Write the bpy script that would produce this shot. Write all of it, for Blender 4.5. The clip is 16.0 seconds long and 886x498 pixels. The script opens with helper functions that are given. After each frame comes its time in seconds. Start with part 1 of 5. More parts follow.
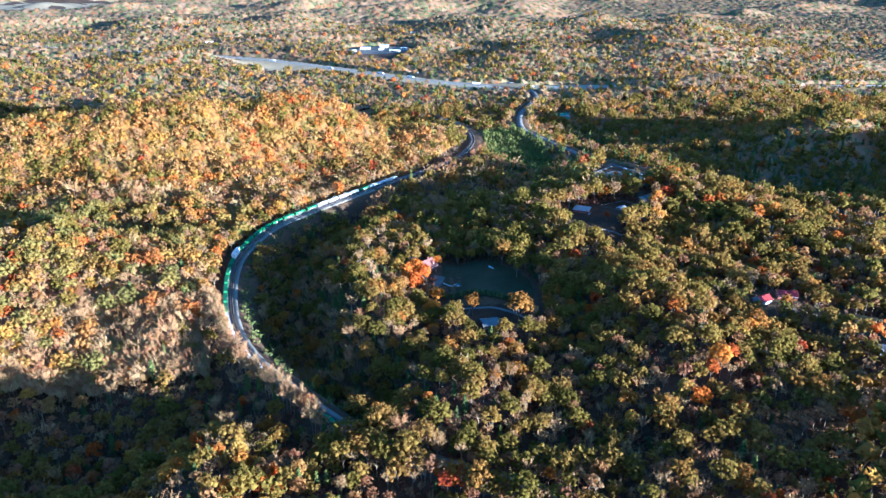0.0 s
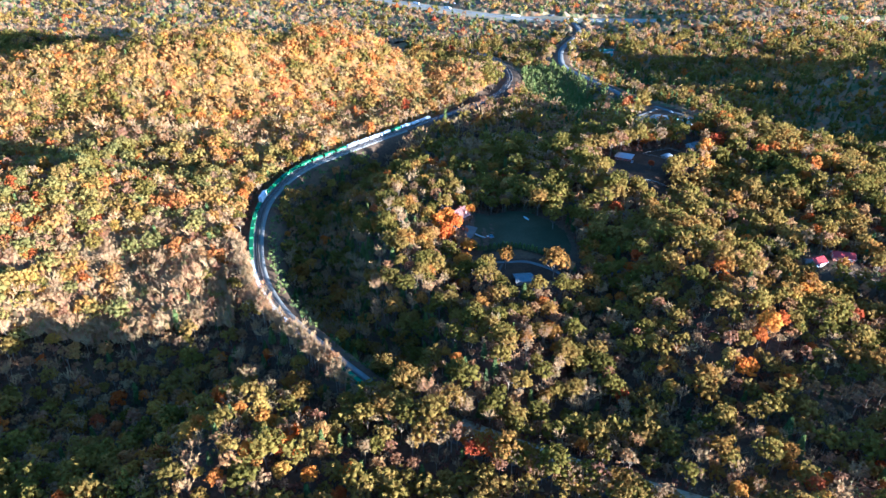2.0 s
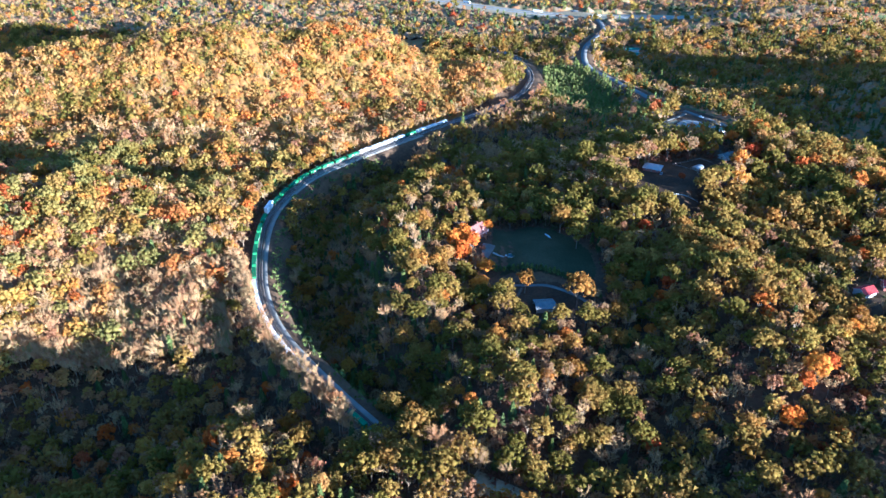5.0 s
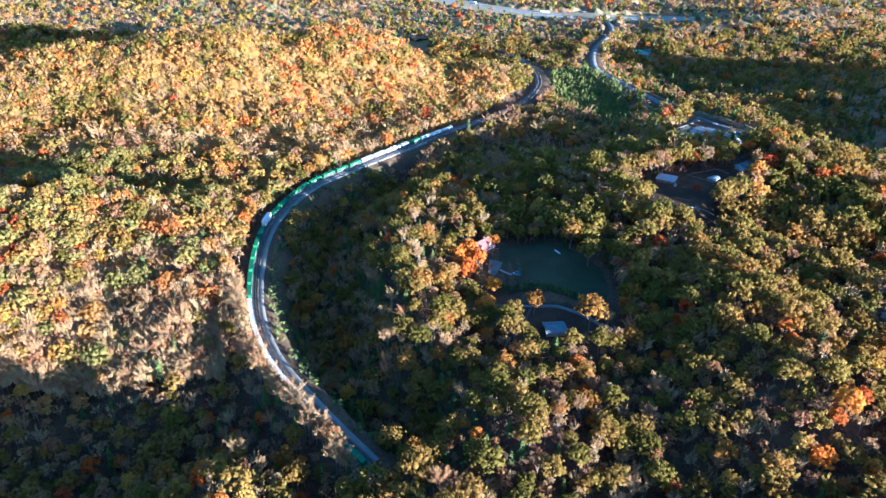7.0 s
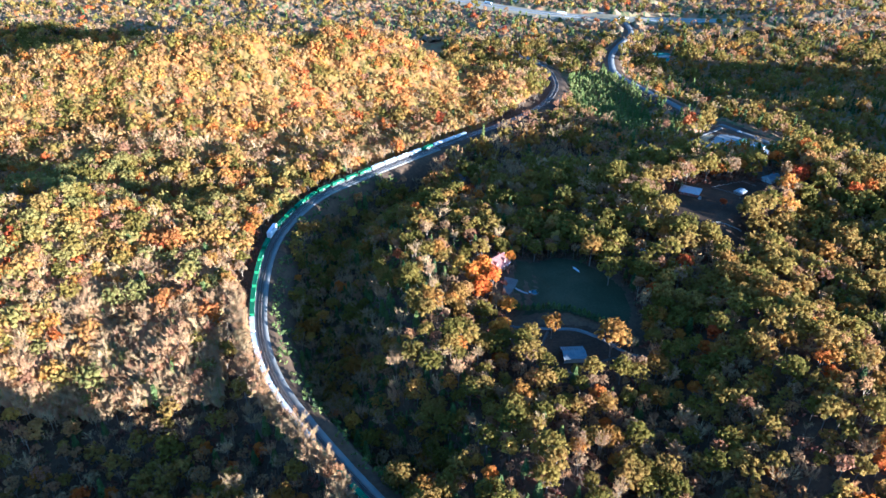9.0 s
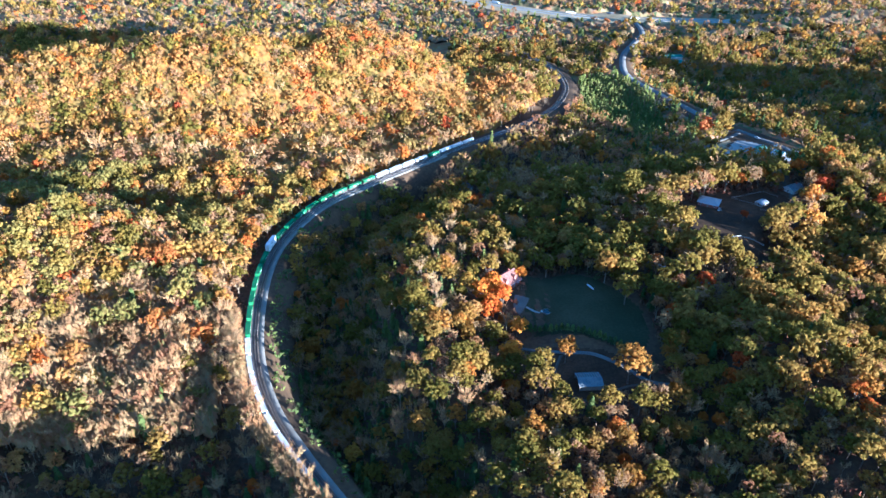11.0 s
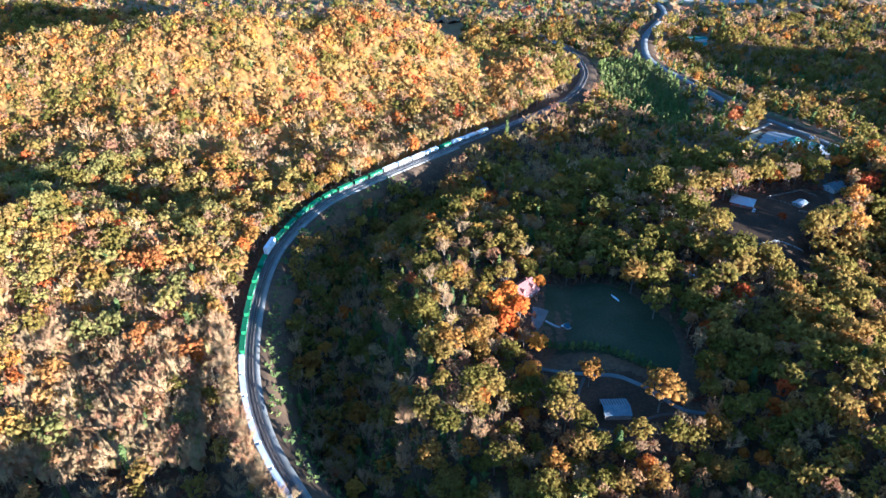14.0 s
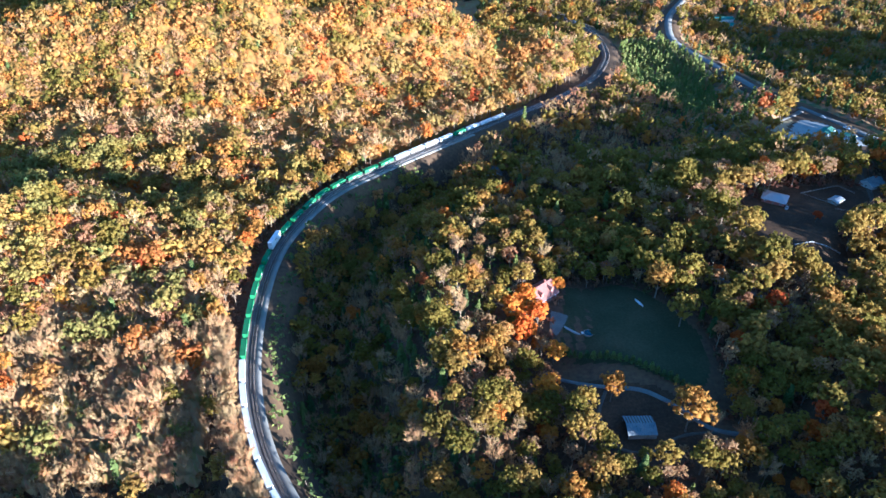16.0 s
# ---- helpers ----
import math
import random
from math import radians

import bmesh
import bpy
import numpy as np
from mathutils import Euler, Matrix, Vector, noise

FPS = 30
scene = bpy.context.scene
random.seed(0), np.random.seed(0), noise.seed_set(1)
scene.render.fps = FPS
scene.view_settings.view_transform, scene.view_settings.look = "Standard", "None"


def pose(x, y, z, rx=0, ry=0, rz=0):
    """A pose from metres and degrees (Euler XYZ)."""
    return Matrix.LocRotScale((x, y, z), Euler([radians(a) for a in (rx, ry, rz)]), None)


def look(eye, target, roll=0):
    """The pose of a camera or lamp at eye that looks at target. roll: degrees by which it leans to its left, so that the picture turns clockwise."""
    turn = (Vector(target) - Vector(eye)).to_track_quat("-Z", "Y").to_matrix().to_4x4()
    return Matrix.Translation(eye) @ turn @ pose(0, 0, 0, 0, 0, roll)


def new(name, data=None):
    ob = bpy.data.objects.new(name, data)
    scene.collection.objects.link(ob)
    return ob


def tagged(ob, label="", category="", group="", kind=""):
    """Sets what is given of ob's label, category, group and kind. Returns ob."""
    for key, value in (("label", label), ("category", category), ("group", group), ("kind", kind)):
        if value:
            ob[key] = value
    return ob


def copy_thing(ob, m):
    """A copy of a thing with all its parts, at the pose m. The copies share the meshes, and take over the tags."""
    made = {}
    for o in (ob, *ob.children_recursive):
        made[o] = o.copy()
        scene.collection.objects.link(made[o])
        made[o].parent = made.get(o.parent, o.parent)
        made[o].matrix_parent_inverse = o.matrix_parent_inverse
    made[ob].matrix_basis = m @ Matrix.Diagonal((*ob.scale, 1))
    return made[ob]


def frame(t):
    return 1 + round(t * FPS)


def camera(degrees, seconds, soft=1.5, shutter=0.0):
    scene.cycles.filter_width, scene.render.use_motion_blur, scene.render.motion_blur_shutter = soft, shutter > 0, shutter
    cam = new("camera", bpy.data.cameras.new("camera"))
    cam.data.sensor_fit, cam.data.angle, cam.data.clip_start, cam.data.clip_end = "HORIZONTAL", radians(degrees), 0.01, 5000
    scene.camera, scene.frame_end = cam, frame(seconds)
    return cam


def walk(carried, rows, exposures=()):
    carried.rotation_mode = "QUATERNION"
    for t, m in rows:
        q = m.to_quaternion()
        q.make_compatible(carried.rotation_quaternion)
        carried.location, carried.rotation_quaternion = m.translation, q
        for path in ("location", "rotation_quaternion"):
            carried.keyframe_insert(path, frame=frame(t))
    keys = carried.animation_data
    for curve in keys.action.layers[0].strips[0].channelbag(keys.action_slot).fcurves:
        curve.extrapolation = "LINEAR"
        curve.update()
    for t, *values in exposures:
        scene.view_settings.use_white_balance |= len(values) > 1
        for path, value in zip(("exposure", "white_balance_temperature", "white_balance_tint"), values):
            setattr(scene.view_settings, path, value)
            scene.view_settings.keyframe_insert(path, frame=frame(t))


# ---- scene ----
cam = camera(65.95, 16.0, soft=1.5)
PATH = [
    (0, (-0.01, 0.01, 234.82), (11.03, 90.79, 194.36), 0.14),
    (0.5, (0.69, 6.04, 234.87), (11.16, 96.57, 193.70), 0.15),
    (1, (1.39, 12.03, 235.00), (11.33, 101.78, 192.03), 0.12),
    (1.5, (2.05, 18.07, 235.21), (11.54, 106.36, 189.22), 0.08),
    (2, (2.68, 24.20, 235.47), (8.62, 111.15, 186.44), 0.17),
    (2.5, (3.36, 30.44, 235.77), (7.96, 116.80, 185.57), 0.22),
    (3, (4.00, 36.63, 236.01), (8.24, 122.97, 185.74), 0.22),
    (3.5, (4.52, 42.74, 236.15), (8.19, 129.15, 185.95), 0.25),
    (4, (4.94, 48.79, 236.20), (8.51, 135.25, 186.08), 0.25),
    (4.2, (5.08, 51.22, 236.17), (8.70, 137.72, 186.12), 0.27),
    (6.5, (6.04, 79.29, 236.30), (9.22, 165.65, 185.99), 0.28),
    (7, (6.15, 85.39, 236.17), (9.08, 171.74, 185.82), 0.31),
    (7.5, (6.25, 91.41, 235.97), (8.72, 177.76, 185.60), 0.33),
    (8, (6.30, 97.46, 235.71), (8.31, 183.79, 185.28), 0.36),
    (8.5, (6.22, 103.58, 235.38), (7.83, 189.87, 184.88), 0.37),
    (9, (6.05, 109.73, 235.01), (7.30, 196.00, 184.45), 0.39),
    (9.5, (5.84, 115.87, 234.60), (6.84, 202.11, 183.98), 0.40),
    (10, (5.65, 122.04, 234.13), (6.47, 208.25, 183.46), 0.37),
    (12.5, (5.00, 152.67, 230.42), (4.92, 238.41, 178.95), 0.25),
    (13, (4.83, 158.81, 229.93), (4.55, 244.16, 177.83), 0.23),
    (13.5, (4.64, 164.96, 229.45), (4.03, 249.92, 176.71), 0.22),
    (14, (4.40, 171.15, 228.95), (3.40, 255.70, 175.55), 0.20),
    (14.5, (4.14, 177.35, 228.46), (2.72, 261.47, 174.41), 0.18),
    (15, (3.80, 183.58, 227.97), (2.01, 267.24, 173.23), 0.22),
    (15.5, (3.37, 189.78, 227.51), (1.18, 272.95, 172.02), 0.26),
    (16, (2.91, 195.97, 227.09), (0.28, 278.61, 170.85), 0.30),
]
EXPOSURES = [(0.0, 3.04, 3750, 2), (2.0, 3.22, 3790, 2), (9.0, 3.22, 3790, 2), (16.0, 3.20, 3890, 2)]
walk(cam, [(t, look(eye, target, roll)) for t, eye, target, roll in PATH], EXPOSURES)

# ---- light: a low warm sun from behind the right shoulder, a clear sky ----
SUN_TO = Vector((0.755, -0.656, 0.0)).normalized()
SUN_EL = radians(7.9)
world = bpy.data.worlds.new("sky")
scene.world = world
world.use_nodes = True
wn = world.node_tree
sky = wn.nodes.new("ShaderNodeTexSky")
sky.sky_type = "NISHITA"
sky.sun_disc = False
sky.ozone_density = 2.0
sky.dust_density = 0.6
sky.sun_elevation = SUN_EL
sky.sun_rotation = math.atan2(SUN_TO.x, SUN_TO.y)
wn.links.new(sky.outputs[0], wn.nodes["Background"].inputs[0])
wn.nodes["Background"].inputs[1].default_value = 0.050
sun = new("sun", bpy.data.lights.new("sun", "SUN"))
sun.data.energy = 4.6
sun.data.angle = radians(0.6)
sun.data.color = (1.0, 0.72, 0.475)
sun_from = Vector((SUN_TO.x * math.cos(SUN_EL), SUN_TO.y * math.cos(SUN_EL), math.sin(SUN_EL))) * 1000
sun.matrix_world = look(sun_from, (0, 0, 0))

# ---- materials ----


def material(name, rough=0.8, metal=0.0):
    m = bpy.data.materials.new(name)
    m.use_nodes = True
    b = m.node_tree.nodes["Principled BSDF"]
    b.inputs["Roughness"].default_value = rough
    b.inputs["Metallic"].default_value = metal
    return m, m.node_tree.nodes, m.node_tree.links, b


def ramp_node(nodes, stops, constant=False):
    r = nodes.new("ShaderNodeValToRGB")
    r.color_ramp.interpolation = "CONSTANT" if constant else "LINEAR"
    while len(r.color_ramp.elements) < len(stops):
        r.color_ramp.elements.new(0.5)
    for e, (p, c) in zip(r.color_ramp.elements, stops):
        e.position, e.color = p, (*c, 1)
    return r


def surface(name, c1, c2, scale=0.5, fine=6.0, rough=0.85, metal=0.0, bump=0.3, c3=None):
    """Two scales of noise between base colours, with fine relief."""
    m, n, l, b = material(name, rough, metal)
    geo = n.new("ShaderNodeNewGeometry")
    big, small = n.new("ShaderNodeTexNoise"), n.new("ShaderNodeTexNoise")
    big.inputs["Scale"].default_value, small.inputs["Scale"].default_value = scale, fine
    big.inputs["Detail"].default_value = small.inputs["Detail"].default_value = 4
    l.new(geo.outputs["Position"], big.inputs["Vector"])
    l.new(geo.outputs["Position"], small.inputs["Vector"])
    add = n.new("ShaderNodeMath")
    add.operation = "MULTIPLY_ADD"
    l.new(small.outputs["Fac"], add.inputs[0])
    add.inputs[1].default_value = 0.45
    half = n.new("ShaderNodeMath")
    half.operation = "MULTIPLY"
    l.new(big.outputs["Fac"], half.inputs[0])
    half.inputs[1].default_value = 0.6
    l.new(half.outputs[0], add.inputs[2])
    if rough >= 0.85:
        b.inputs["Specular IOR Level"].default_value = 0.12
    r = ramp_node(n, [(0.32, c1), (0.5, c2), (0.68, c3 or c2)])
    l.new(add.outputs[0], r.inputs[0])
    l.new(r.outputs[0], b.inputs["Base Color"])
    if bump:
        bp = n.new("ShaderNodeBump")
        bp.inputs["Strength"].default_value = bump
        bp.inputs["Distance"].default_value = 0.05
        l.new(small.outputs["Fac"], bp.inputs["Height"])
        l.new(bp.outputs[0], b.inputs["Normal"])
    return m


def foliage(name, stops, glow_through=0.55):
    """Leaf colours spread over the trees by each tree's own tone, with variation from clump to clump."""
    m, n, l, b = material(name, 0.8)
    b.inputs["Specular IOR Level"].default_value = 0.08
    att = n.new("ShaderNodeAttribute")
    att.attribute_name = "tone"
    info = n.new("ShaderNodeObjectInfo")
    add = n.new("ShaderNodeMath")
    add.operation = "ADD"
    l.new(att.outputs["Fac"], add.inputs[0])
    l.new(info.outputs["Random"], add.inputs[1])
    fr = n.new("ShaderNodeMath")
    fr.operation = "FRACT"
    l.new(add.outputs[0], fr.inputs[0])
    r = ramp_node(n, stops)
    l.new(fr.outputs[0], r.inputs[0])
    geo = n.new("ShaderNodeNewGeometry")
    hsv = n.new("ShaderNodeHueSaturation")
    val = n.new("ShaderNodeMapRange")
    val.inputs["To Min"].default_value, val.inputs["To Max"].default_value = 0.86, 1.14
    l.new(geo.outputs["Random Per Island"], val.inputs["Value"])
    l.new(val.outputs[0], hsv.inputs["Value"])
    noise_ = n.new("ShaderNodeTexNoise")
    noise_.inputs["Scale"].default_value = 0.35
    l.new(geo.outputs["Position"], noise_.inputs["Vector"])
    hue = n.new("ShaderNodeMapRange")
    hue.inputs["To Min"].default_value, hue.inputs["To Max"].default_value = 0.475, 0.525
    l.new(noise_.outputs["Fac"], hue.inputs["Value"])
    l.new(hue.outputs[0], hsv.inputs["Hue"])
    hsv.inputs["Saturation"].default_value = 1.03
    l.new(r.outputs[0], hsv.inputs["Color"])
    l.new(hsv.outputs[0], b.inputs["Base Color"])
    tr = n.new("ShaderNodeBsdfTranslucent")
    l.new(hsv.outputs[0], tr.inputs["Color"])
    mix = n.new("ShaderNodeMixShader")
    mix.inputs[0].default_value = glow_through
    l.new(b.outputs[0], mix.inputs[1])
    l.new(tr.outputs[0], mix.inputs[2])
    l.new(mix.outputs[0], n["Material Output"].inputs[0])
    return m


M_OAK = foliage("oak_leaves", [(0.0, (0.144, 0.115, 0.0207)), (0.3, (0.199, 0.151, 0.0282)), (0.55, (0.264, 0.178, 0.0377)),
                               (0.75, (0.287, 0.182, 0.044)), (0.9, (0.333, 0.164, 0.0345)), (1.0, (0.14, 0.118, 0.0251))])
M_MAPLE = foliage("maple_leaves", [(0.0, (0.45, 0.294, 0.056)), (0.35, (0.48, 0.221, 0.044)), (0.6, (0.46, 0.147, 0.032)),
                                   (0.7, (0.36, 0.0833, 0.032)), (0.8, (0.44, 0.245, 0.08)), (1.0, (0.47, 0.323, 0.072))])
M_TAN = foliage("tan_leaves", [(0.0, (0.31, 0.195, 0.10)), (0.35, (0.36, 0.20, 0.075)), (0.6, (0.31, 0.155, 0.08)),
                               (0.8, (0.34, 0.235, 0.105)), (1.0, (0.28, 0.175, 0.09))])
M_TWIG = foliage("bare_twigs", [(0.0, (0.33, 0.22, 0.10)), (0.3, (0.27, 0.155, 0.07)), (0.55, (0.37, 0.25, 0.115)), (0.75, (0.33, 0.165, 0.07)), (1.0, (0.33, 0.22, 0.10))], 0.0)
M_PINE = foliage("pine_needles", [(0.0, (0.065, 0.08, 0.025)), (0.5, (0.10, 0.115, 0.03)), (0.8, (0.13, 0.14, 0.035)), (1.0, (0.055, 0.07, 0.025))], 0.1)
# mixed leaf colours, all lightened by 15 percent to stand in for distance haze
M_HAZED_CANOPY = foliage("mixed_canopy_haze_lightened", [(0.0, (0.0805, 0.0978, 0.0403)), (0.12, (0.121, 0.121, 0.0517)), (0.3, (0.19, 0.155, 0.069)), (0.45, (0.247, 0.172, 0.0978)), (0.6, (0.299, 0.184, 0.092)), (0.72, (0.23, 0.161, 0.109)),
                                    (0.85, (0.333, 0.172, 0.0747)), (0.93, (0.287, 0.127, 0.0575)), (1.0, (0.092, 0.109, 0.046))], 0.1)
M_ORANGE = foliage("orange_maple_leaves", [(0.0, (0.62, 0.31, 0.05)), (0.35, (0.60, 0.25, 0.04)), (0.65, (0.55, 0.15, 0.03)), (1.0, (0.62, 0.31, 0.05))])
M_RUSSET = foliage("russet_canopy", [(0.0, (0.33, 0.22, 0.10)), (0.2, (0.39, 0.24, 0.11)), (0.4, (0.36, 0.18, 0.085)), (0.6, (0.38, 0.27, 0.12)), (0.8, (0.42, 0.21, 0.08)), (0.9, (0.28, 0.23, 0.075)), (1.0, (0.34, 0.22, 0.10))], 0.45)
M_GOLD = foliage("gold_canopy", [(0.0, (0.28, 0.195, 0.06)), (0.2, (0.35, 0.225, 0.06)), (0.4, (0.42, 0.21, 0.06)), (0.55, (0.38, 0.235, 0.08)), (0.7, (0.43, 0.19, 0.05)), (0.85, (0.37, 0.25, 0.07)), (1.0, (0.28, 0.195, 0.06))], 0.55)
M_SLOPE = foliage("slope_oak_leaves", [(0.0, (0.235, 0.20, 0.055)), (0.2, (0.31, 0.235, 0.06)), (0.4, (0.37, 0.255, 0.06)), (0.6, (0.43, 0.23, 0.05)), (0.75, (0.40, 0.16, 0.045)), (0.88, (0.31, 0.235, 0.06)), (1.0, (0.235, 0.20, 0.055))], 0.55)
M_YOUNG = foliage("young_conifer_needles", [(0.0, (0.125, 0.15, 0.035)), (0.5, (0.165, 0.18, 0.045)), (0.8, (0.20, 0.19, 0.06)), (1.0, (0.125, 0.15, 0.035))], 0.3)
M_BRUSH = foliage("undergrowth", [(0.0, (0.192, 0.114, 0.066)), (0.3, (0.15, 0.084, 0.054)), (0.5, (0.192, 0.084, 0.054)), (0.65, (0.198, 0.15, 0.084)), (0.85, (0.078, 0.09, 0.03)), (1.0, (0.15, 0.108, 0.066))])
M_BARK = surface("bark", (0.09, 0.065, 0.045), (0.17, 0.13, 0.095), 0.8, 7, 0.9)
M_PALEBARK = surface("pale_bark", (0.15, 0.11, 0.07), (0.225, 0.17, 0.11), 0.8, 7, 0.9)
M_FLOOR = surface("leaf_litter", (0.0315, 0.0224, 0.014), (0.077, 0.049, 0.028), 0.02, 0.5, 0.95, 0, 0.6, (0.119, 0.0735, 0.035))
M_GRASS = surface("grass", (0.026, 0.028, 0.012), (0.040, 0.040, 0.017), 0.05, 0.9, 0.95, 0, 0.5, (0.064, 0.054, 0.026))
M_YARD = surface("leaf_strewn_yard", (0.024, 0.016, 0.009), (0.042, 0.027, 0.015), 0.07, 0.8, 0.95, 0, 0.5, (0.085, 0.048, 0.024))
M_DRYGRASS = surface("dry_grass", (0.20, 0.15, 0.08), (0.30, 0.235, 0.13), 0.02, 0.6, 0.95, 0, 0.5, (0.36, 0.29, 0.18))
M_GRAVEL = surface("pale_gravel", (0.13, 0.118, 0.098), (0.175, 0.16, 0.135), 0.12, 3.0, 0.9, 0, 0.6, (0.23, 0.21, 0.18))
M_BALLAST = surface("ballast", (0.06, 0.05, 0.045), (0.105, 0.09, 0.08), 0.2, 3.0, 0.9, 0, 0.8, (0.15, 0.13, 0.115))
M_DRIVE = surface("worn_drive", (0.085, 0.08, 0.07), (0.125, 0.117, 0.105), 0.12, 2.0, 0.9, 0, 0.4, (0.17, 0.16, 0.14))
M_ASPHALT = surface("asphalt", (0.10, 0.098, 0.092), (0.135, 0.13, 0.122), 0.05, 1.5, 0.9, 0, 0.2, (0.18, 0.172, 0.16))
M_CONCRETE = surface("concrete", (0.19, 0.185, 0.17), (0.26, 0.25, 0.23), 0.08, 1.2, 0.85, 0, 0.2, (0.32, 0.305, 0.28))
M_TRACK = surface("trodden_track", (0.05, 0.042, 0.03), (0.08, 0.065, 0.048), 0.1, 1.2, 0.95, 0, 0.4, (0.11, 0.09, 0.065))
M_DIRT = surface("bare_earth", (0.19, 0.115, 0.07), (0.28, 0.18, 0.11), 0.08, 1.0, 0.95, 0, 0.4, (0.34, 0.24, 0.15))
M_STEEL = surface("rail_steel", (0.18, 0.14, 0.12), (0.30, 0.27, 0.25), 1.5, 9, 0.4, 0.9, 0.1)
M_TIE = surface("timber_ties", (0.05, 0.04, 0.032), (0.09, 0.07, 0.055), 2, 8, 0.9)
M_GREENBOX = surface("green_paint", (0.018, 0.095, 0.026), (0.026, 0.125, 0.036), 0.3, 2.0, 0.7, 0, 0.1, (0.036, 0.155, 0.048))
M_WHITEBOX = surface("white_paint", (0.46, 0.45, 0.44), (0.58, 0.57, 0.56), 0.3, 2.0, 0.5, 0, 0.1, (0.66, 0.65, 0.64))
M_MARK = surface("grey_marking", (0.10, 0.12, 0.16), (0.15, 0.17, 0.2), 0.5, 3, 0.6, 0, 0)
M_CARFRAME = surface("dark_wagon_steel", (0.035, 0.03, 0.028), (0.075, 0.06, 0.05), 0.5, 4, 0.7, 0.3, 0.2)
M_ROOFWHITE = surface("pale_metal_roof", (0.24, 0.24, 0.25), (0.32, 0.32, 0.32), 0.2, 2.5, 0.45, 0.2, 0.1)
M_ROOFPINK = surface("faded_red_metal_roof", (0.18, 0.075, 0.055), (0.23, 0.105, 0.08), 0.25, 2.0, 0.45, 0.1, 0.1)
M_ROOFRED = surface("red_metal_roof", (0.22, 0.02, 0.02), (0.29, 0.035, 0.032), 0.25, 2.0, 0.5, 0.1, 0.1)
M_ROOFDARK = surface("dark_shingles", (0.07, 0.07, 0.075), (0.12, 0.115, 0.115), 0.4, 3.0, 0.9, 0, 0.3)
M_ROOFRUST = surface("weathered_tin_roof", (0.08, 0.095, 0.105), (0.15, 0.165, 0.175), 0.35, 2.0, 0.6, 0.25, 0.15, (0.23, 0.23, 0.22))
M_ROOFGREEN = surface("green_roof", (0.045, 0.11, 0.075), (0.07, 0.155, 0.105), 0.2, 1.5, 0.6, 0.1, 0.1)
M_BRICK = surface("red_brick", (0.20, 0.075, 0.055), (0.28, 0.11, 0.08), 0.5, 4.0, 0.9)
M_SIDING = surface("pale_siding", (0.36, 0.345, 0.32), (0.46, 0.445, 0.415), 0.4, 3.0, 0.8)
M_WOOD = surface("weathered_boards", (0.15, 0.125, 0.10), (0.25, 0.21, 0.17), 0.6, 4.0, 0.9)
M_TRIM = surface("white_trim", (0.50, 0.49, 0.475), (0.60, 0.59, 0.575), 0.5, 3.0, 0.6, 0, 0.05)
M_GLASS = surface("dark_window_glass", (0.02, 0.025, 0.03), (0.03, 0.035, 0.04), 0.5, 3, 0.08, 0, 0)
M_POOL = surface("pool_water", (0.006, 0.014, 0.022), (0.009, 0.022, 0.032), 0.3, 2.0, 0.2, 0, 0.1)
M_CAR = surface("car_paint", (0.30, 0.31, 0.33), (0.42, 0.43, 0.45), 0.5, 3, 0.3, 0.4, 0)
M_TYRE = surface("tyre_rubber", (0.02, 0.02, 0.02), (0.03, 0.03, 0.03), 1, 5, 0.9, 0, 0)

# ---- the lie of the land ----
RAIL = [(140, 205), (100, 224), (66, 242), (34, 261), (5, 280), (-23, 310), (-54, 349), (-75, 381), (-90, 418), (-99, 461),
        (-103, 507), (-99, 544), (-83, 589), (-51, 631), (-12, 675), (38, 728), (89, 780), (128, 835), (150, 890), (158, 935), (157, 990), (146, 1040), (120, 1100)]


def smooth_line(points, step=3.0):
    """An even polyline along a smooth curve through the points."""
    p = np.array([points[0]] + list(points) + [points[-1]], float)
    out = []
    for i in range(1, len(p) - 2):
        a, b, c, d = p[i - 1], p[i], p[i + 1], p[i + 2]
        n = max(2, int(np.linalg.norm(c - b) / step))
        for k in range(n):
            u = k / n
            out.append(0.5 * (2 * b + (c - a) * u + (2 * a - 5 * b + 4 * c - d) * u * u + (3 * b - a - 3 * c + d) * u ** 3))
    out.append(p[-2])
    return np.array(out)


RAIL_LINE = smooth_line(RAIL, 3.0)


def shifted(line, off):
    """The line moved sideways, to its left for a positive offset."""
    d = np.gradient(line, axis=0)
    d /= np.linalg.norm(d, axis=1)[:, None]
    return line + off * np.stack([-d[:, 1], d[:, 0]], 1)


def rail_z(y):
    return -12.0 * np.clip((np.asarray(y, float) - 600) / 390, 0, 1.2)


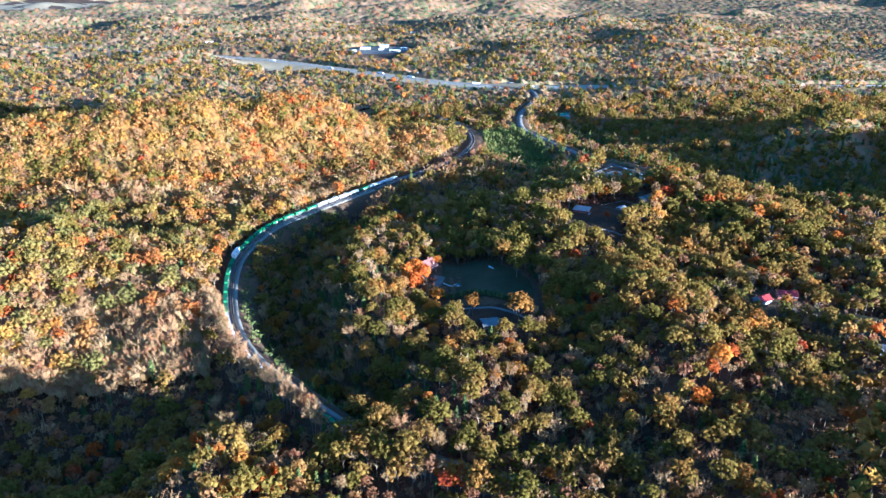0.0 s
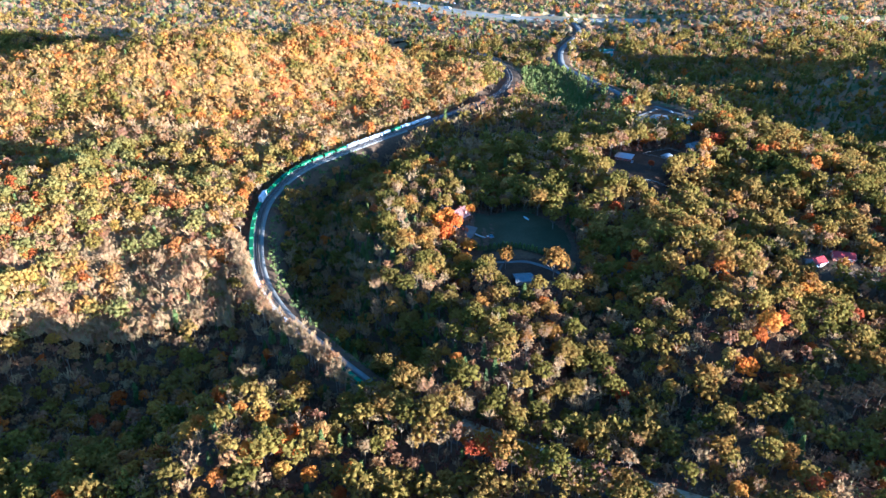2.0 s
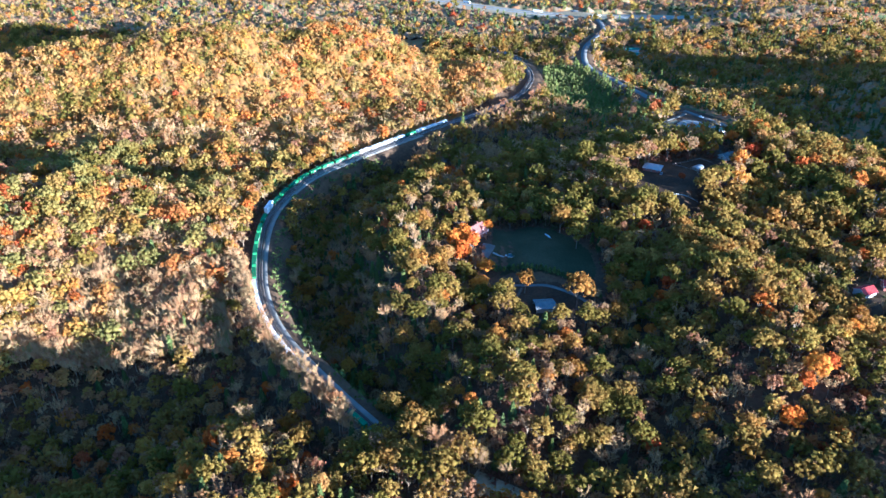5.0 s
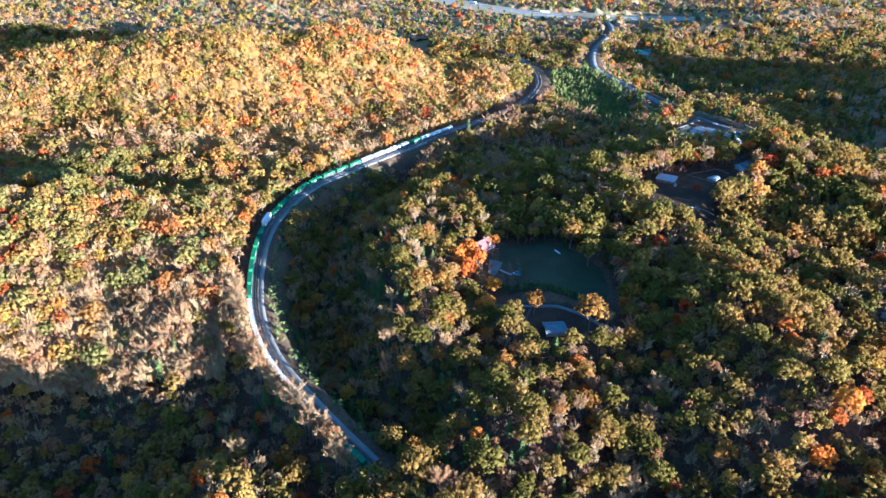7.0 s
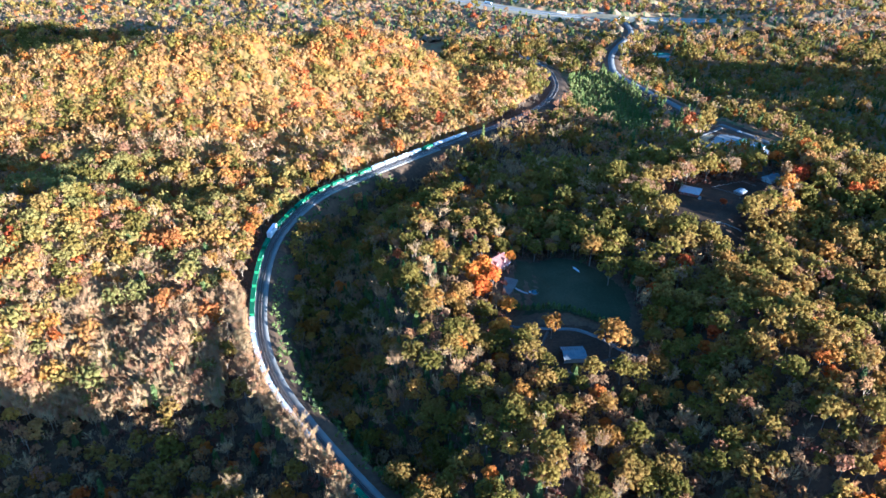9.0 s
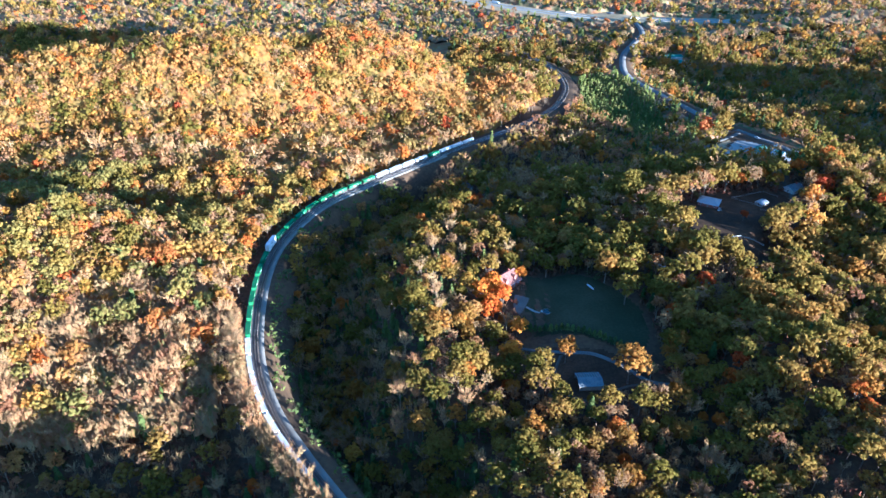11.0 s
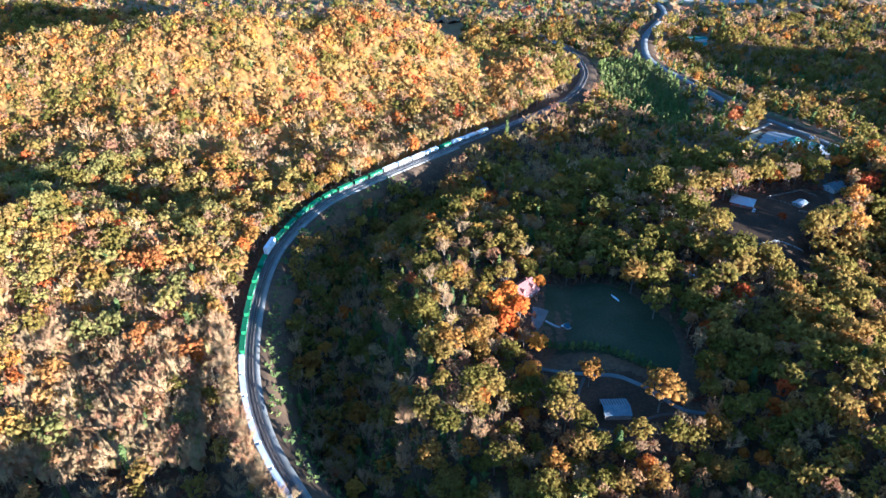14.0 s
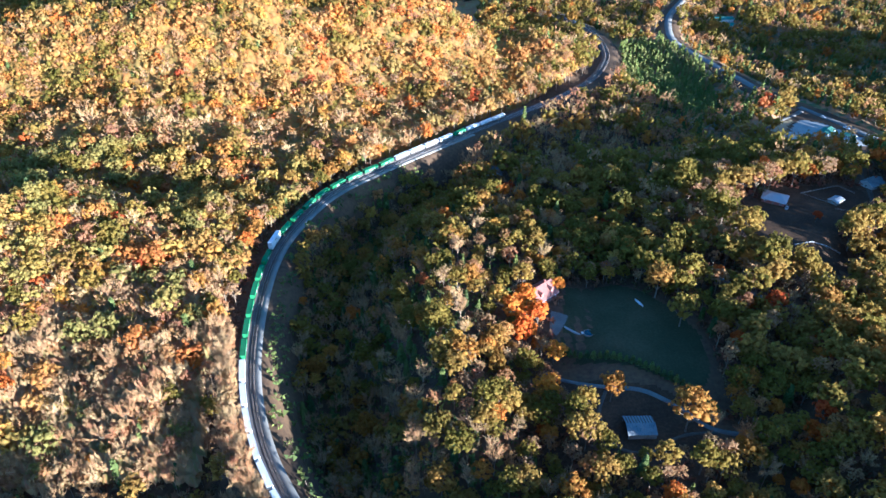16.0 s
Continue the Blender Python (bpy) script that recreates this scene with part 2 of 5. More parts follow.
HILLS = [(-215, 830, 110, 74, 66), (-60, 872, 85, 70, 62), (-390, 830, 120, 95, 48), (-150, 930, 120, 50, 24), (92, 868, 42, 62, 20),
         (-8, 445, 34, 92, 24), (-12, 376, 33, 34, 18), (150, 470, 70, 70, 14), (190, 590, 70, 60, 13), (325, 622, 85, 55, 25), (350, 500, 80, 80, 10), (205, 325, 75, 60, 15)]
# (300, 205), out of view, (40, 318) and (200, 390) are rises added to cast shade
HOLLOWS = [(-84, 238, 22, 28, 14), (-78, 282, 22, 30, 11), (-55, 240, 42, 34, 13), (-25, 188, 55, 26, 16), (300, 205, 85, 60, 17), (178, 408, 30, 28, 7), (95, 668, 110, 34, -13), (-128, 425, 30, 70, 12), (-175, 490, 50, 40, 9), (-285, 480, 95, 110, 30), (-50, 405, 45, 55, -13), (-250, 525, 115, 28, 11), (-275, 582, 150, 22, -13),
           (110, 270, 70, 45, -6), (-185, 322, 75, 70, -26), (-118, 325, 34, 32, -9), (180, 800, 110, 90, -4), (215, 950, 50, 60, 7), (490, 700, 135, 80, -30), (400, 960, 160, 110, -18), (40, 318, 40, 32, 15), (-32, 350, 26, 40, -7), (-8, 328, 26, 28, -13), (-270, 690, 60, 45, 10), (200, 390, 44, 46, 18), (142, 436, 30, 34, -7)]
FAR = random.Random(7)
FAR_HILLS = []
for k in range(190):
    fy = 1450 + 3300 * FAR.random()
    fx = (FAR.random() * 2 - 1) * (700 + 0.75 * fy)
    FAR_HILLS.append((fx, fy, 80 + 120 * FAR.random(), 45 + 75 * FAR.random(), (0.3 + 0.7 * FAR.random()) * (24 + 0.014 * (fy - 1300))))
# (870, 690) and (740, 515) are unseen hills, added to shade the right-hand valley
FAR_HILLS += [(650, 1215, 170, 75, 42), (900, 1560, 220, 110, 36), (600, 810, 82, 50, 56), (870, 690, 150, 140, 66), (740, 515, 120, 130, 60), (-700, 1200, 260, 160, 24), (-400, 1700, 180, 50, 26),
              (430, 1640, 150, 80, 32), (-640, 700, 160, 160, 40), (-520, 420, 120, 130, 25), (660, 260, 160, 130, 24)]
HIGHWAY = [(-882, 2038), (-476, 1861), (-220, 1720), (-43, 1568), (75, 1460), (182, 1372), (294, 1323), (412, 1308), (508, 1298), (784, 1274), (1176, 1235)]
SIDE_ROAD = [(294, 1352), (321, 1314), (322, 1250), (312, 1195), (284, 1138), (258, 1080), (243, 1020), (240, 975), (252, 930), (275, 860), (292, 800), (301, 778)]
LANE = [(301, 780), (320, 748), (338, 715), (370, 660), (420, 600), (520, 540), (640, 500)]
LINES = {"highway": (smooth_line(HIGHWAY, 8), 13.0, -15.0), "side_road": (smooth_line(SIDE_ROAD, 6), 4.2, -13.0), "lane": (smooth_line(LANE, 6), 3.2, -9.0)}


def near_line(x, y, line):
    """For each place, the distance to the line and the index of its nearest point; the distance is positive on the line's left."""
    best, index = np.full(x.shape, 1e9), np.zeros(x.shape, int)
    for k in range(0, len(line)):
        d = (x - line[k, 0]) ** 2 + (y - line[k, 1]) ** 2
        hit = d < best
        best[hit], index[hit] = d[hit], k
    t = np.gradient(line, axis=0)[index]
    side = t[..., 0] * (y - line[index, 1]) - t[..., 1] * (x - line[index, 0])
    return np.sqrt(best) * np.where(side >= 0, 1, -1), index


def ease(d, a, b):
    u = np.clip((d - a) / (b - a), 0, 1)
    return u * u * (3 - 2 * u)


RNG = np.random.default_rng(11)
WAVES = [(RNG.uniform(-1, 1), RNG.uniform(-1, 1), RNG.uniform(0, 6.28)) for _ in range(14)]


def ground_z(x, y):
    """The height of the ground."""
    x, y = np.asarray(x, float), np.asarray(y, float)
    z = -8 - 20 * np.clip((y - 650) / 400, 0, 1)
    for cx, cy, rx, ry, h in HILLS + HOLLOWS:
        z = z + h * np.exp(-((x - cx) / rx) ** 2 - ((y - cy) / ry) ** 2)
    far = 0
    for cx, cy, rx, ry, h in FAR_HILLS:
        far = far + h * np.exp(-((x - cx) / rx) ** 2 - ((y - cy) / ry) ** 2)
    z = z + far
    near = np.clip(1 - (y - 1200) / 600, 0.4, 1)
    for i, (a, b, c) in enumerate(WAVES):
        k = 0.018 + 0.008 * i
        z = z + (1.5 / (1 + 0.25 * i)) * np.sin(k * (a * x + b * y) * 1.6 + c) * near
    for line, half, level in LINES.values():
        sel = (x > line[:, 0].min() - 90) & (x < line[:, 0].max() + 90) & (y > line[:, 1].min() - 90) & (y < line[:, 1].max() + 90)
        if sel.any():
            d, _ = near_line(x[sel], y[sel], line)
            w = ease(np.abs(d), half + 4, half + (60 if half > 10 else 28))
            z[sel] = level * (1 - w) + z[sel] * w
    sel = (x > -240) & (x < 280) & (y > 120) & (y < 1180)
    if sel.any():
        d, i = near_line(x[sel], y[sel], RAIL_LINE)
        w = np.where(d > 0, ease(d, 10, 30), ease(-d, 6, 22))
        hollow = 19 * np.exp(-((d + 34) / 23) ** 2) * ease(RAIL_LINE[i, 1], 265, 325) * (1 - ease(RAIL_LINE[i, 1], 660, 740))
        hollow = hollow + 8 * np.exp(-((d + 60) / 17) ** 2) * ease(RAIL_LINE[i, 1], 305, 345) * (1 - ease(RAIL_LINE[i, 1], 470, 550))
        z[sel] = (rail_z(RAIL_LINE[i, 1]) - 0.7) * (1 - w) + (z[sel] - hollow) * w
    for cx, cy, r0, r1, level in FLATS:
        w = ease(np.hypot(x - cx, y - cy), r0, r1)
        z = level * (1 - w) + z * w
    return z


CLEAR = []  # (x, y, radius) kept free of trees
# levelled yards and lots: centre, inner and outer radius, height
FLATS = [(81, 396, 22, 55, 0.0), (45, 478, 10, 40, 3.0), (110, 455, 30, 60, 3.0), (190, 560, 30, 60, 8.0), (240, 585, 30, 60, 8.5), (355, 516, 14, 40, 9),
         (290, 738, 32, 80, -9.0), (285, 395, 14, 40, 7.0), (320, 350, 20, 50, 6.0), (50, 1820, 90, 200, -10.0), (22, 650, 10, 30, -12)]


def zat(x, y):
    return float(ground_z(np.array([x]), np.array([y]))[0])


# ---- mesh helpers ----


def tri_mesh(name, verts, tris, mats, mat_index=None, tone=None, smooth=False):
    me = bpy.data.meshes.new(name)
    v, t = np.asarray(verts, np.float32), np.asarray(tris, np.int32)
    me.vertices.add(len(v))
    me.vertices.foreach_set("co", v.ravel())
    me.loops.add(t.size)
    me.loops.foreach_set("vertex_index", t.ravel())
    me.polygons.add(len(t))
    me.polygons.foreach_set("loop_start", np.arange(0, t.size, 3, dtype=np.int32))
    me.polygons.foreach_set("loop_total", np.full(len(t), 3, np.int32))
    for m in mats:
        me.materials.append(m)
    if mat_index is not None:
        me.polygons.foreach_set("material_index", np.asarray(mat_index, np.int32))
    if tone is not None:
        a = me.attributes.new("tone", "FLOAT", "FACE")
        a.data.foreach_set("value", np.asarray(tone, np.float32))
    if smooth:
        me.polygons.foreach_set("use_smooth", np.ones(len(t), bool))
    me.update(calc_edges=True)
    me.validate()
    return me


def part(name, bm, mat, parent, label=""):
    me = bpy.data.meshes.new(name)
    bm.to_mesh(me)
    bm.free()
    me.materials.append(mat)
    ob = new(name, me)
    ob.parent = parent
    if label:
        tagged(ob, label)
    return ob


def thing(name, m, label, category, group=""):
    ob = new(name)
    ob.matrix_world = m
    ob.empty_display_size = 0.5
    return tagged(ob, label, category, group)


def box(bm, x0, x1, y0, y1, z0, z1, bevel=0.0):
    r = bmesh.ops.create_cube(bm, size=1)
    vs = r["verts"]
    for v in vs:
        v.co = Vector((x0 + (v.co.x + .5) * (x1 - x0), y0 + (v.co.y + .5) * (y1 - y0), z0 + (v.co.z + .5) * (z1 - z0)))
    if bevel:
        es = list({e for v in vs for e in v.link_edges})
        bmesh.ops.bevel(bm, geom=es, offset=bevel, segments=1, affect="EDGES")
    return bm


def boxes(*specs, bevel=0.0):
    bm = bmesh.new()
    for s in specs:
        box(bm, *s, bevel=bevel)
    return bm


def slab_quad(bm, a, b, c, d, thick):
    """A board with the top a, b, c, d and a thickness below it."""
    top = [Vector(p) for p in (a, b, c, d)]
    nrm = (top[1] - top[0]).cross(top[3] - top[0]).normalized()
    if nrm.z < 0:
        nrm = -nrm
    hi = [bm.verts.new(p) for p in top]
    lo = [bm.verts.new(p - nrm * thick) for p in top]
    bm.faces.new(hi)
    bm.faces.new(lo[::-1])
    for i in range(4):
        bm.faces.new((lo[i], lo[(i + 1) % 4], hi[(i + 1) % 4], hi[i]))
    bmesh.ops.recalc_face_normals(bm, faces=bm.faces[:])
    return bm


def ribbon(name, line, left, right, lift, mat, label, category, level=None, skirt=0.6, crown=0.0):
    """A strip of made ground along a line, with sides that go down into the earth."""
    a, b = shifted(line, left), shifted(line, right)
    mid = (a + b) / 2
    if level is None:
        za, zb, zm = ground_z(a[:, 0], a[:, 1]) + lift, ground_z(b[:, 0], b[:, 1]) + lift, ground_z(mid[:, 0], mid[:, 1]) + lift + crown
    else:
        lv = level(line[:, 1]) if callable(level) else np.full(len(line), level)
        za = zb = lv + lift
        zm = lv + lift + crown
    v = np.concatenate([np.c_[a, za - skirt], np.c_[a, za], np.c_[mid, zm], np.c_[b, zb], np.c_[b, zb - skirt]])
    n = len(line)
    t = []
    for r in range(4):
        for i in range(n - 1):
            p, q = r * n + i, (r + 1) * n + i
            t += [(p, q, p + 1), (q, q + 1, p + 1)]
    ob = new(name, tri_mesh(name, v, t, [mat]))
    return tagged(ob, label, category, kind="structure")


# ---- ground ----


def graded(inner0, inner1, step, lo, hi, grow=1.09):
    c = list(np.arange(inner0, inner1 + step, step))
    s = step
    while c[-1] < hi:
        s *= grow
        c.append(c[-1] + s)
    s = step
    while c[0] > lo:
        s *= grow
        c.insert(0, c[0] - s)
    return np.array(c)


GX, GY = graded(-420, 520, 6, -6500, 6500), graded(170, 1180, 6, -3000, 7500, 1.05)
gx, gy = np.meshgrid(GX, GY)
gz = ground_z(gx, gy)
nx, ny = len(GX), len(GY)
ii = (np.arange(ny - 1)[:, None] * nx + np.arange(nx - 1)[None, :]).ravel()
gtris = np.concatenate([np.c_[ii, ii + 1, ii + nx], np.c_[ii + 1, ii + nx + 1, ii + nx]])
ground = new("ground", tri_mesh("ground", np.c_[gx.ravel(), gy.ravel(), gz.ravel()], gtris, [M_FLOOR], smooth=True))
tagged(ground, "rolling ground of brown leaf litter under woodland", "ground", kind="structure")


def patch(name, outline, mat, lift, label, category="lawn", cell=4.0):
    """A sheet of other ground cover, following the land, inside an outline."""
    o = np.array(outline, float)
    xs = np.arange(o[:, 0].min() - cell, o[:, 0].max() + cell, cell)
    ys = np.arange(o[:, 1].min() - cell, o[:, 1].max() + cell, cell)
    px, py = np.meshgrid(xs, ys)
    ins = inside(px + cell / 2, py + cell / 2, o)
    pz = ground_z(px, py) + lift
    w = len(xs)
    t = []
    for j in range(len(ys) - 1):
        for i in range(w - 1):
            if ins[j, i]:
                k = j * w + i
                t += [(k, k + 1, k + w), (k + 1, k + w + 1, k + w)]
    ob = new(name, tri_mesh(name, np.c_[px.ravel(), py.ravel(), pz.ravel()], t, [mat], smooth=True))
    return tagged(ob, label, category, kind="structure")


def inside(x, y, o):
    r = np.zeros(x.shape, bool)
    n = len(o)
    for i in range(n):
        (x0, y0), (x1, y1) = o[i], o[(i + 1) % n]
        if y0 == y1:
            continue
        cut = ((y0 > y) != (y1 > y)) & (x < (x1 - x0) * (y - y0) / (y1 - y0) + x0)
        r ^= cut
    return r


LAWNS = {
    "house": [(52, 440), (60, 494), (86, 498), (102, 488), (114, 474), (122, 455), (120, 430), (112, 416), (84, 432)],
    "barn": [(48, 428), (92, 420), (114, 405), (112, 390), (100, 382), (70, 380), (56, 398)],
    "hill": [(160, 548), (182, 580), (222, 600), (262, 602), (268, 572), (226, 540), (232, 520), (196, 505), (172, 515)],
    "east": [(290, 372), (300, 384), (345, 366), (372, 335), (330, 330)],
    "west": [(-208, 545), (-190, 556), (-166, 552), (-162, 540), (-185, 532)],
    "far_west": [(-296, 508), (-250, 512), (-236, 530), (-268, 541), (-300, 530)],
}
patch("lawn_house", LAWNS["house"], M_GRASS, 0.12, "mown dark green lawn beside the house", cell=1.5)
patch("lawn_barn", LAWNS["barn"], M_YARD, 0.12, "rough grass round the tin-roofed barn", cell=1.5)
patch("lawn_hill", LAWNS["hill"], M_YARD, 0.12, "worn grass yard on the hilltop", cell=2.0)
patch("lawn_east", LAWNS["east"], M_GRASS, 0.12, "open lawn beside the red-roofed houses")
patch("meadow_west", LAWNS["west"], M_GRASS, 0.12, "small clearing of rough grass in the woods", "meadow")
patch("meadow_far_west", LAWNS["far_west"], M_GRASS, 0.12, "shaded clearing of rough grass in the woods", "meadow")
FIELDS = {"verge": [(-549, 1926), (-220, 1749), (-43, 1597), (75, 1490), (182, 1399), (294, 1348), (412, 1335), (549, 1323), (549, 1260), (412, 1268), (294, 1284), (182, 1323), (75, 1402), (-43, 1500), (-220, 1632), (-549, 1809)],
          "cutting": [(425, 1480), (450, 1490), (500, 1420), (600, 1372), (640, 1345), (560, 1340), (470, 1380)],
          "slope": [(-214, 1620), (-190, 1640), (-168, 1560), (-172, 1490), (-200, 1500), (-208, 1560)],
          "distant": [(-1480, 3050), (-1250, 3250), (-1180, 3900), (-1700, 3900), (-1900, 3200)]}
patch("verge", FIELDS["verge"], M_DRYGRASS, 0.4, "dry grass verges of the highway", "grass", 12)
patch("cutting", FIELDS["cutting"], M_DIRT, 0.4, "bare earth cutting beside the highway ramp", "earth", 10)
patch("works_yard", [(-20, 1770), (-30, 1850), (60, 1910), (130, 1880), (140, 1790), (60, 1760)], M_DRIVE, 0.4, "grey paved yard of the works beside the highway", "paving", 12)
patch("bank", FIELDS["slope"], M_GRAVEL, 0.4, "pale gravel bank below the wooded ridge", "gravel", 8)
patch("field", FIELDS["distant"], M_DRYGRASS, 1.0, "pale distant field", "field", 30)

# ---- roads ----
hw = LINES["highway"][0]
ribbon("road_highway_near", hw, 3.5, 11.5, 0.5, M_CONCRETE, "pale concrete carriageway of a divided highway", "road", -15.0)
ribbon("road_highway_far", hw, -11.5, -3.5, 0.5, M_CONCRETE, "pale concrete carriageway of a divided highway", "road", -15.0)
ribbon("road_side", LINES["side_road"][0], 4.2, -4.2, 0.3, M_ASPHALT, "grey winding two-lane road", "road", -13.0, 0.8, 0.1)
ribbon("road_lane", LINES["lane"][0], 3.2, -3.2, 0.3, M_ASPHALT, "straight grey country road", "road", -9.0, 0.8, 0.1)
ribbon("road_ramp", smooth_line([(300, 1350), (292, 1400), (330, 1440), (440, 1460), (520, 1500), (640, 1520)], 8), 5, -5, 0.6, M_CONCRETE, "pale highway ramp", "road")
DRIVES = {"barn_drive": ([(44, 436), (52, 429), (62, 423), (72, 420), (85, 418), (94, 413), (102, 407), (112, 398), (130, 396), (150, 402)], 1.15, M_DRIVE, "pale gravel driveway past the barn"),
          "barn_loop": ([(70, 418), (65, 405), (66, 392), (72, 385), (82, 384), (90, 389), (100, 394), (114, 396)], 0.8, M_TRACK, "worn earth track looping round the barn"),
          "yard_drive": ([(128, 520), (137, 510), (146, 500), (153, 493), (164, 484), (180, 478)], 1.6, M_DRIVE, "gravel driveway between the garden trees"),
          "hill_drive": ([(205, 500), (232, 520), (250, 545), (262, 575), (270, 600), (276, 630), (290, 690)], 1.5, M_TRACK, "dark narrow drive over the hilltop"),
          "east_drive": ([(285, 384), (312, 372), (340, 352), (370, 340)], 2.0, M_DIRT, "earth drive along the lawn"),
          "lot_drive": ([(205, 703), (228, 712), (250, 731), (270, 748), (290, 763), (300, 772)], 2.2, M_DRIVE, "pale approach to the roadside lot")}
DRIVE_LINES = {}
for key, (pts_, half_, mat_, lab_) in DRIVES.items():
    DRIVE_LINES[key] = (smooth_line(pts_, 3), half_)
    ribbon("drive_" + key.split("_")[0] + ("_loop" if "loop" in key else ""), DRIVE_LINES[key][0], half_, -half_, 0.22, mat_, lab_, "driveway", None, 0.4)
patch("lot_gravel", [(238, 697), (256, 710), (275, 731), (286, 748), (296, 752), (306, 744), (334, 710), (325, 703), (308, 704), (296, 710), (284, 722), (272, 713), (250, 697)], M_CONCRETE, 0.16, "pale paved lot beside the road", "parking lot", 3)
patch("lot_grass", [(256, 728), (272, 744), (284, 754), (283, 748), (270, 731), (262, 724)], M_DRYGRASS, 0.3, "dry grass strip beside the paved lot", "grass", 3)
patch("pad_garage", [(49, 453), (48.5, 461), (50, 470.5), (58.8, 468), (56, 462), (52.5, 456)], M_DRIVE, 0.3, "grey concrete pad beside the house", "paving", 0.5)

# ---- railway ----
ribbon("trackbed", RAIL_LINE, 8.4, 0.4, 0.0, M_BALLAST, "dark crushed-stone bed of a double-track railway", "trackbed", rail_z, 1.2, 0.0)
ribbon("service_road", RAIL_LINE[(RAIL_LINE[:, 1] > 300) & (RAIL_LINE[:, 1] < 700)], 0.4, -2.7, -0.1, M_GRAVEL, "pale gravel service road beside the tracks", "road", rail_z, 1.2, 0.08)
ribbon("bank_grass", RAIL_LINE[(RAIL_LINE[:, 1] > 206) & (RAIL_LINE[:, 1] < 266)], -0.6, -8.0, -0.05, M_DRYGRASS, "dry grass bank beside the tracks", "grass", rail_z, 1.0, 0.25)
TRACKS = {"outer": 5.5, "inner": 1.6}
tie_bm = boxes((-1.3, 1.3, -0.12, 0.12, 0.0, 0.14))
tie_mesh = bpy.data.meshes.new("tie")
tie_bm.to_mesh(tie_mesh)
tie_bm.free()
tie_mesh.materials.append(M_TIE)


def along(line, s):
    """Place and heading at each distance s along a polyline."""
    seg = np.r_[0, np.cumsum(np.linalg.norm(np.diff(line, axis=0), axis=1))]
    x, y = np.interp(s, seg, line[:, 0]), np.interp(s, seg, line[:, 1])
    x2, y2 = np.interp(np.asarray(s) + 0.5, seg, line[:, 0]), np.interp(np.asarray(s) + 0.5, seg, line[:, 1])
    return x, y, np.arctan2(y2 - y, x2 - x), seg[-1]


def build_track(name, off):
    line = shifted(RAIL_LINE, off)
    track = thing(name, Matrix.Identity(4), "pair of worn steel rails on dark timber ties", "railway track")
    tagged(track, kind="structure")
    for side in (-0.72, 0.72):
        c = shifted(line, side)
        z = rail_z(line[:, 1])
        prof = [(-0.07, 0.12), (-0.035, 0.16), (-0.035, 0.30), (0.035, 0.30), (0.035, 0.16), (0.07, 0.12)]
        v, t, n = [], [], len(c)
        for dx, dz in prof:
            w = shifted(line, side + dx)
            v.append(np.c_[w, z + dz])
        for r in range(len(prof) - 1):
            for i in range(n - 1):
                p, q = r * n + i, (r + 1) * n + i
                t += [(p, p + 1, q), (q, p + 1, q + 1)]
        ob = new("rail", tri_mesh("rail", np.concatenate(v), t, [M_STEEL]))
        ob.parent = track
    total = along(line, [0.0])[3]
    s = np.arange(1, total - 1, 0.62)
    x, y, h, _ = along(line, s)
    base = np.array([[a, b, c] for a in (-.12, .12) for b in (-1.3, 1.3) for c in (0.02, 0.13)])
    faces = np.array([(1, 3, 7), (1, 7, 5), (0, 1, 5), (0, 5, 4), (2, 6, 7), (2, 7, 3), (0, 2, 3), (0, 3, 1), (4, 5, 7), (4, 7, 6)])
    cs, sn = np.cos(h)[:, None], np.sin(h)[:, None]
    v = np.stack([x[:, None] + base[:, 0] * cs - base[:, 1] * sn, y[:, None] + base[:, 0] * sn + base[:, 1] * cs, rail_z(y)[:, None] + base[:, 2] + 0 * x[:, None]], -1)
    t = faces[None] + 8 * np.arange(len(s))[:, None, None]
    ob = new("ties", tri_mesh("ties", v.reshape(-1, 3), t.reshape(-1, 3), [M_TIE]))
    ob.parent = track
    tagged(ob, "dark timber ties", kind="stuff")
    return line


OUTER = build_track("track_outer", TRACKS["outer"])
build_track("track_inner", TRACKS["inner"])

# ---- trees: shapes ----


def cards(rng, centre, normal, size, flat=0.24):
    """Leaf clumps: one small uneven triangle round each centre, facing roughly along its normal."""
    n = len(centre)
    nr = normal * (1 - flat) + rng.normal(size=(n, 3)) * flat
    nr /= np.linalg.norm(nr, axis=1)[:, None] + 1e-9
    ref = rng.normal(size=(n, 3))
    u = np.cross(nr, ref)
    u /= np.linalg.norm(u, axis=1)[:, None] + 1e-9
    w = np.cross(nr, u)
    out = []
    for k in range(3):
        a = k * 2.094 + rng.uniform(-0.5, 0.5, n)
        r = size * rng.uniform(0.6, 1.3, n)
        out.append(centre + (u * np.cos(a)[:, None] + w * np.sin(a)[:, None]) * r[:, None])
    return np.stack(out, 1).reshape(-1, 3)


def knob(rng, c, r):
    v = np.array([(1, 0, 0), (-1, 0, 0), (0, 1, 0), (0, -1, 0), (0, 0, 1), (0, 0, -1)]) * r * rng.uniform(0.85, 1.2, (6, 1)) + c
    return v, np.array([(0, 2, 4), (2, 1, 4), (1, 3, 4), (3, 0, 4), (2, 0, 5), (1, 2, 5), (3, 1, 5), (0, 3, 5)])


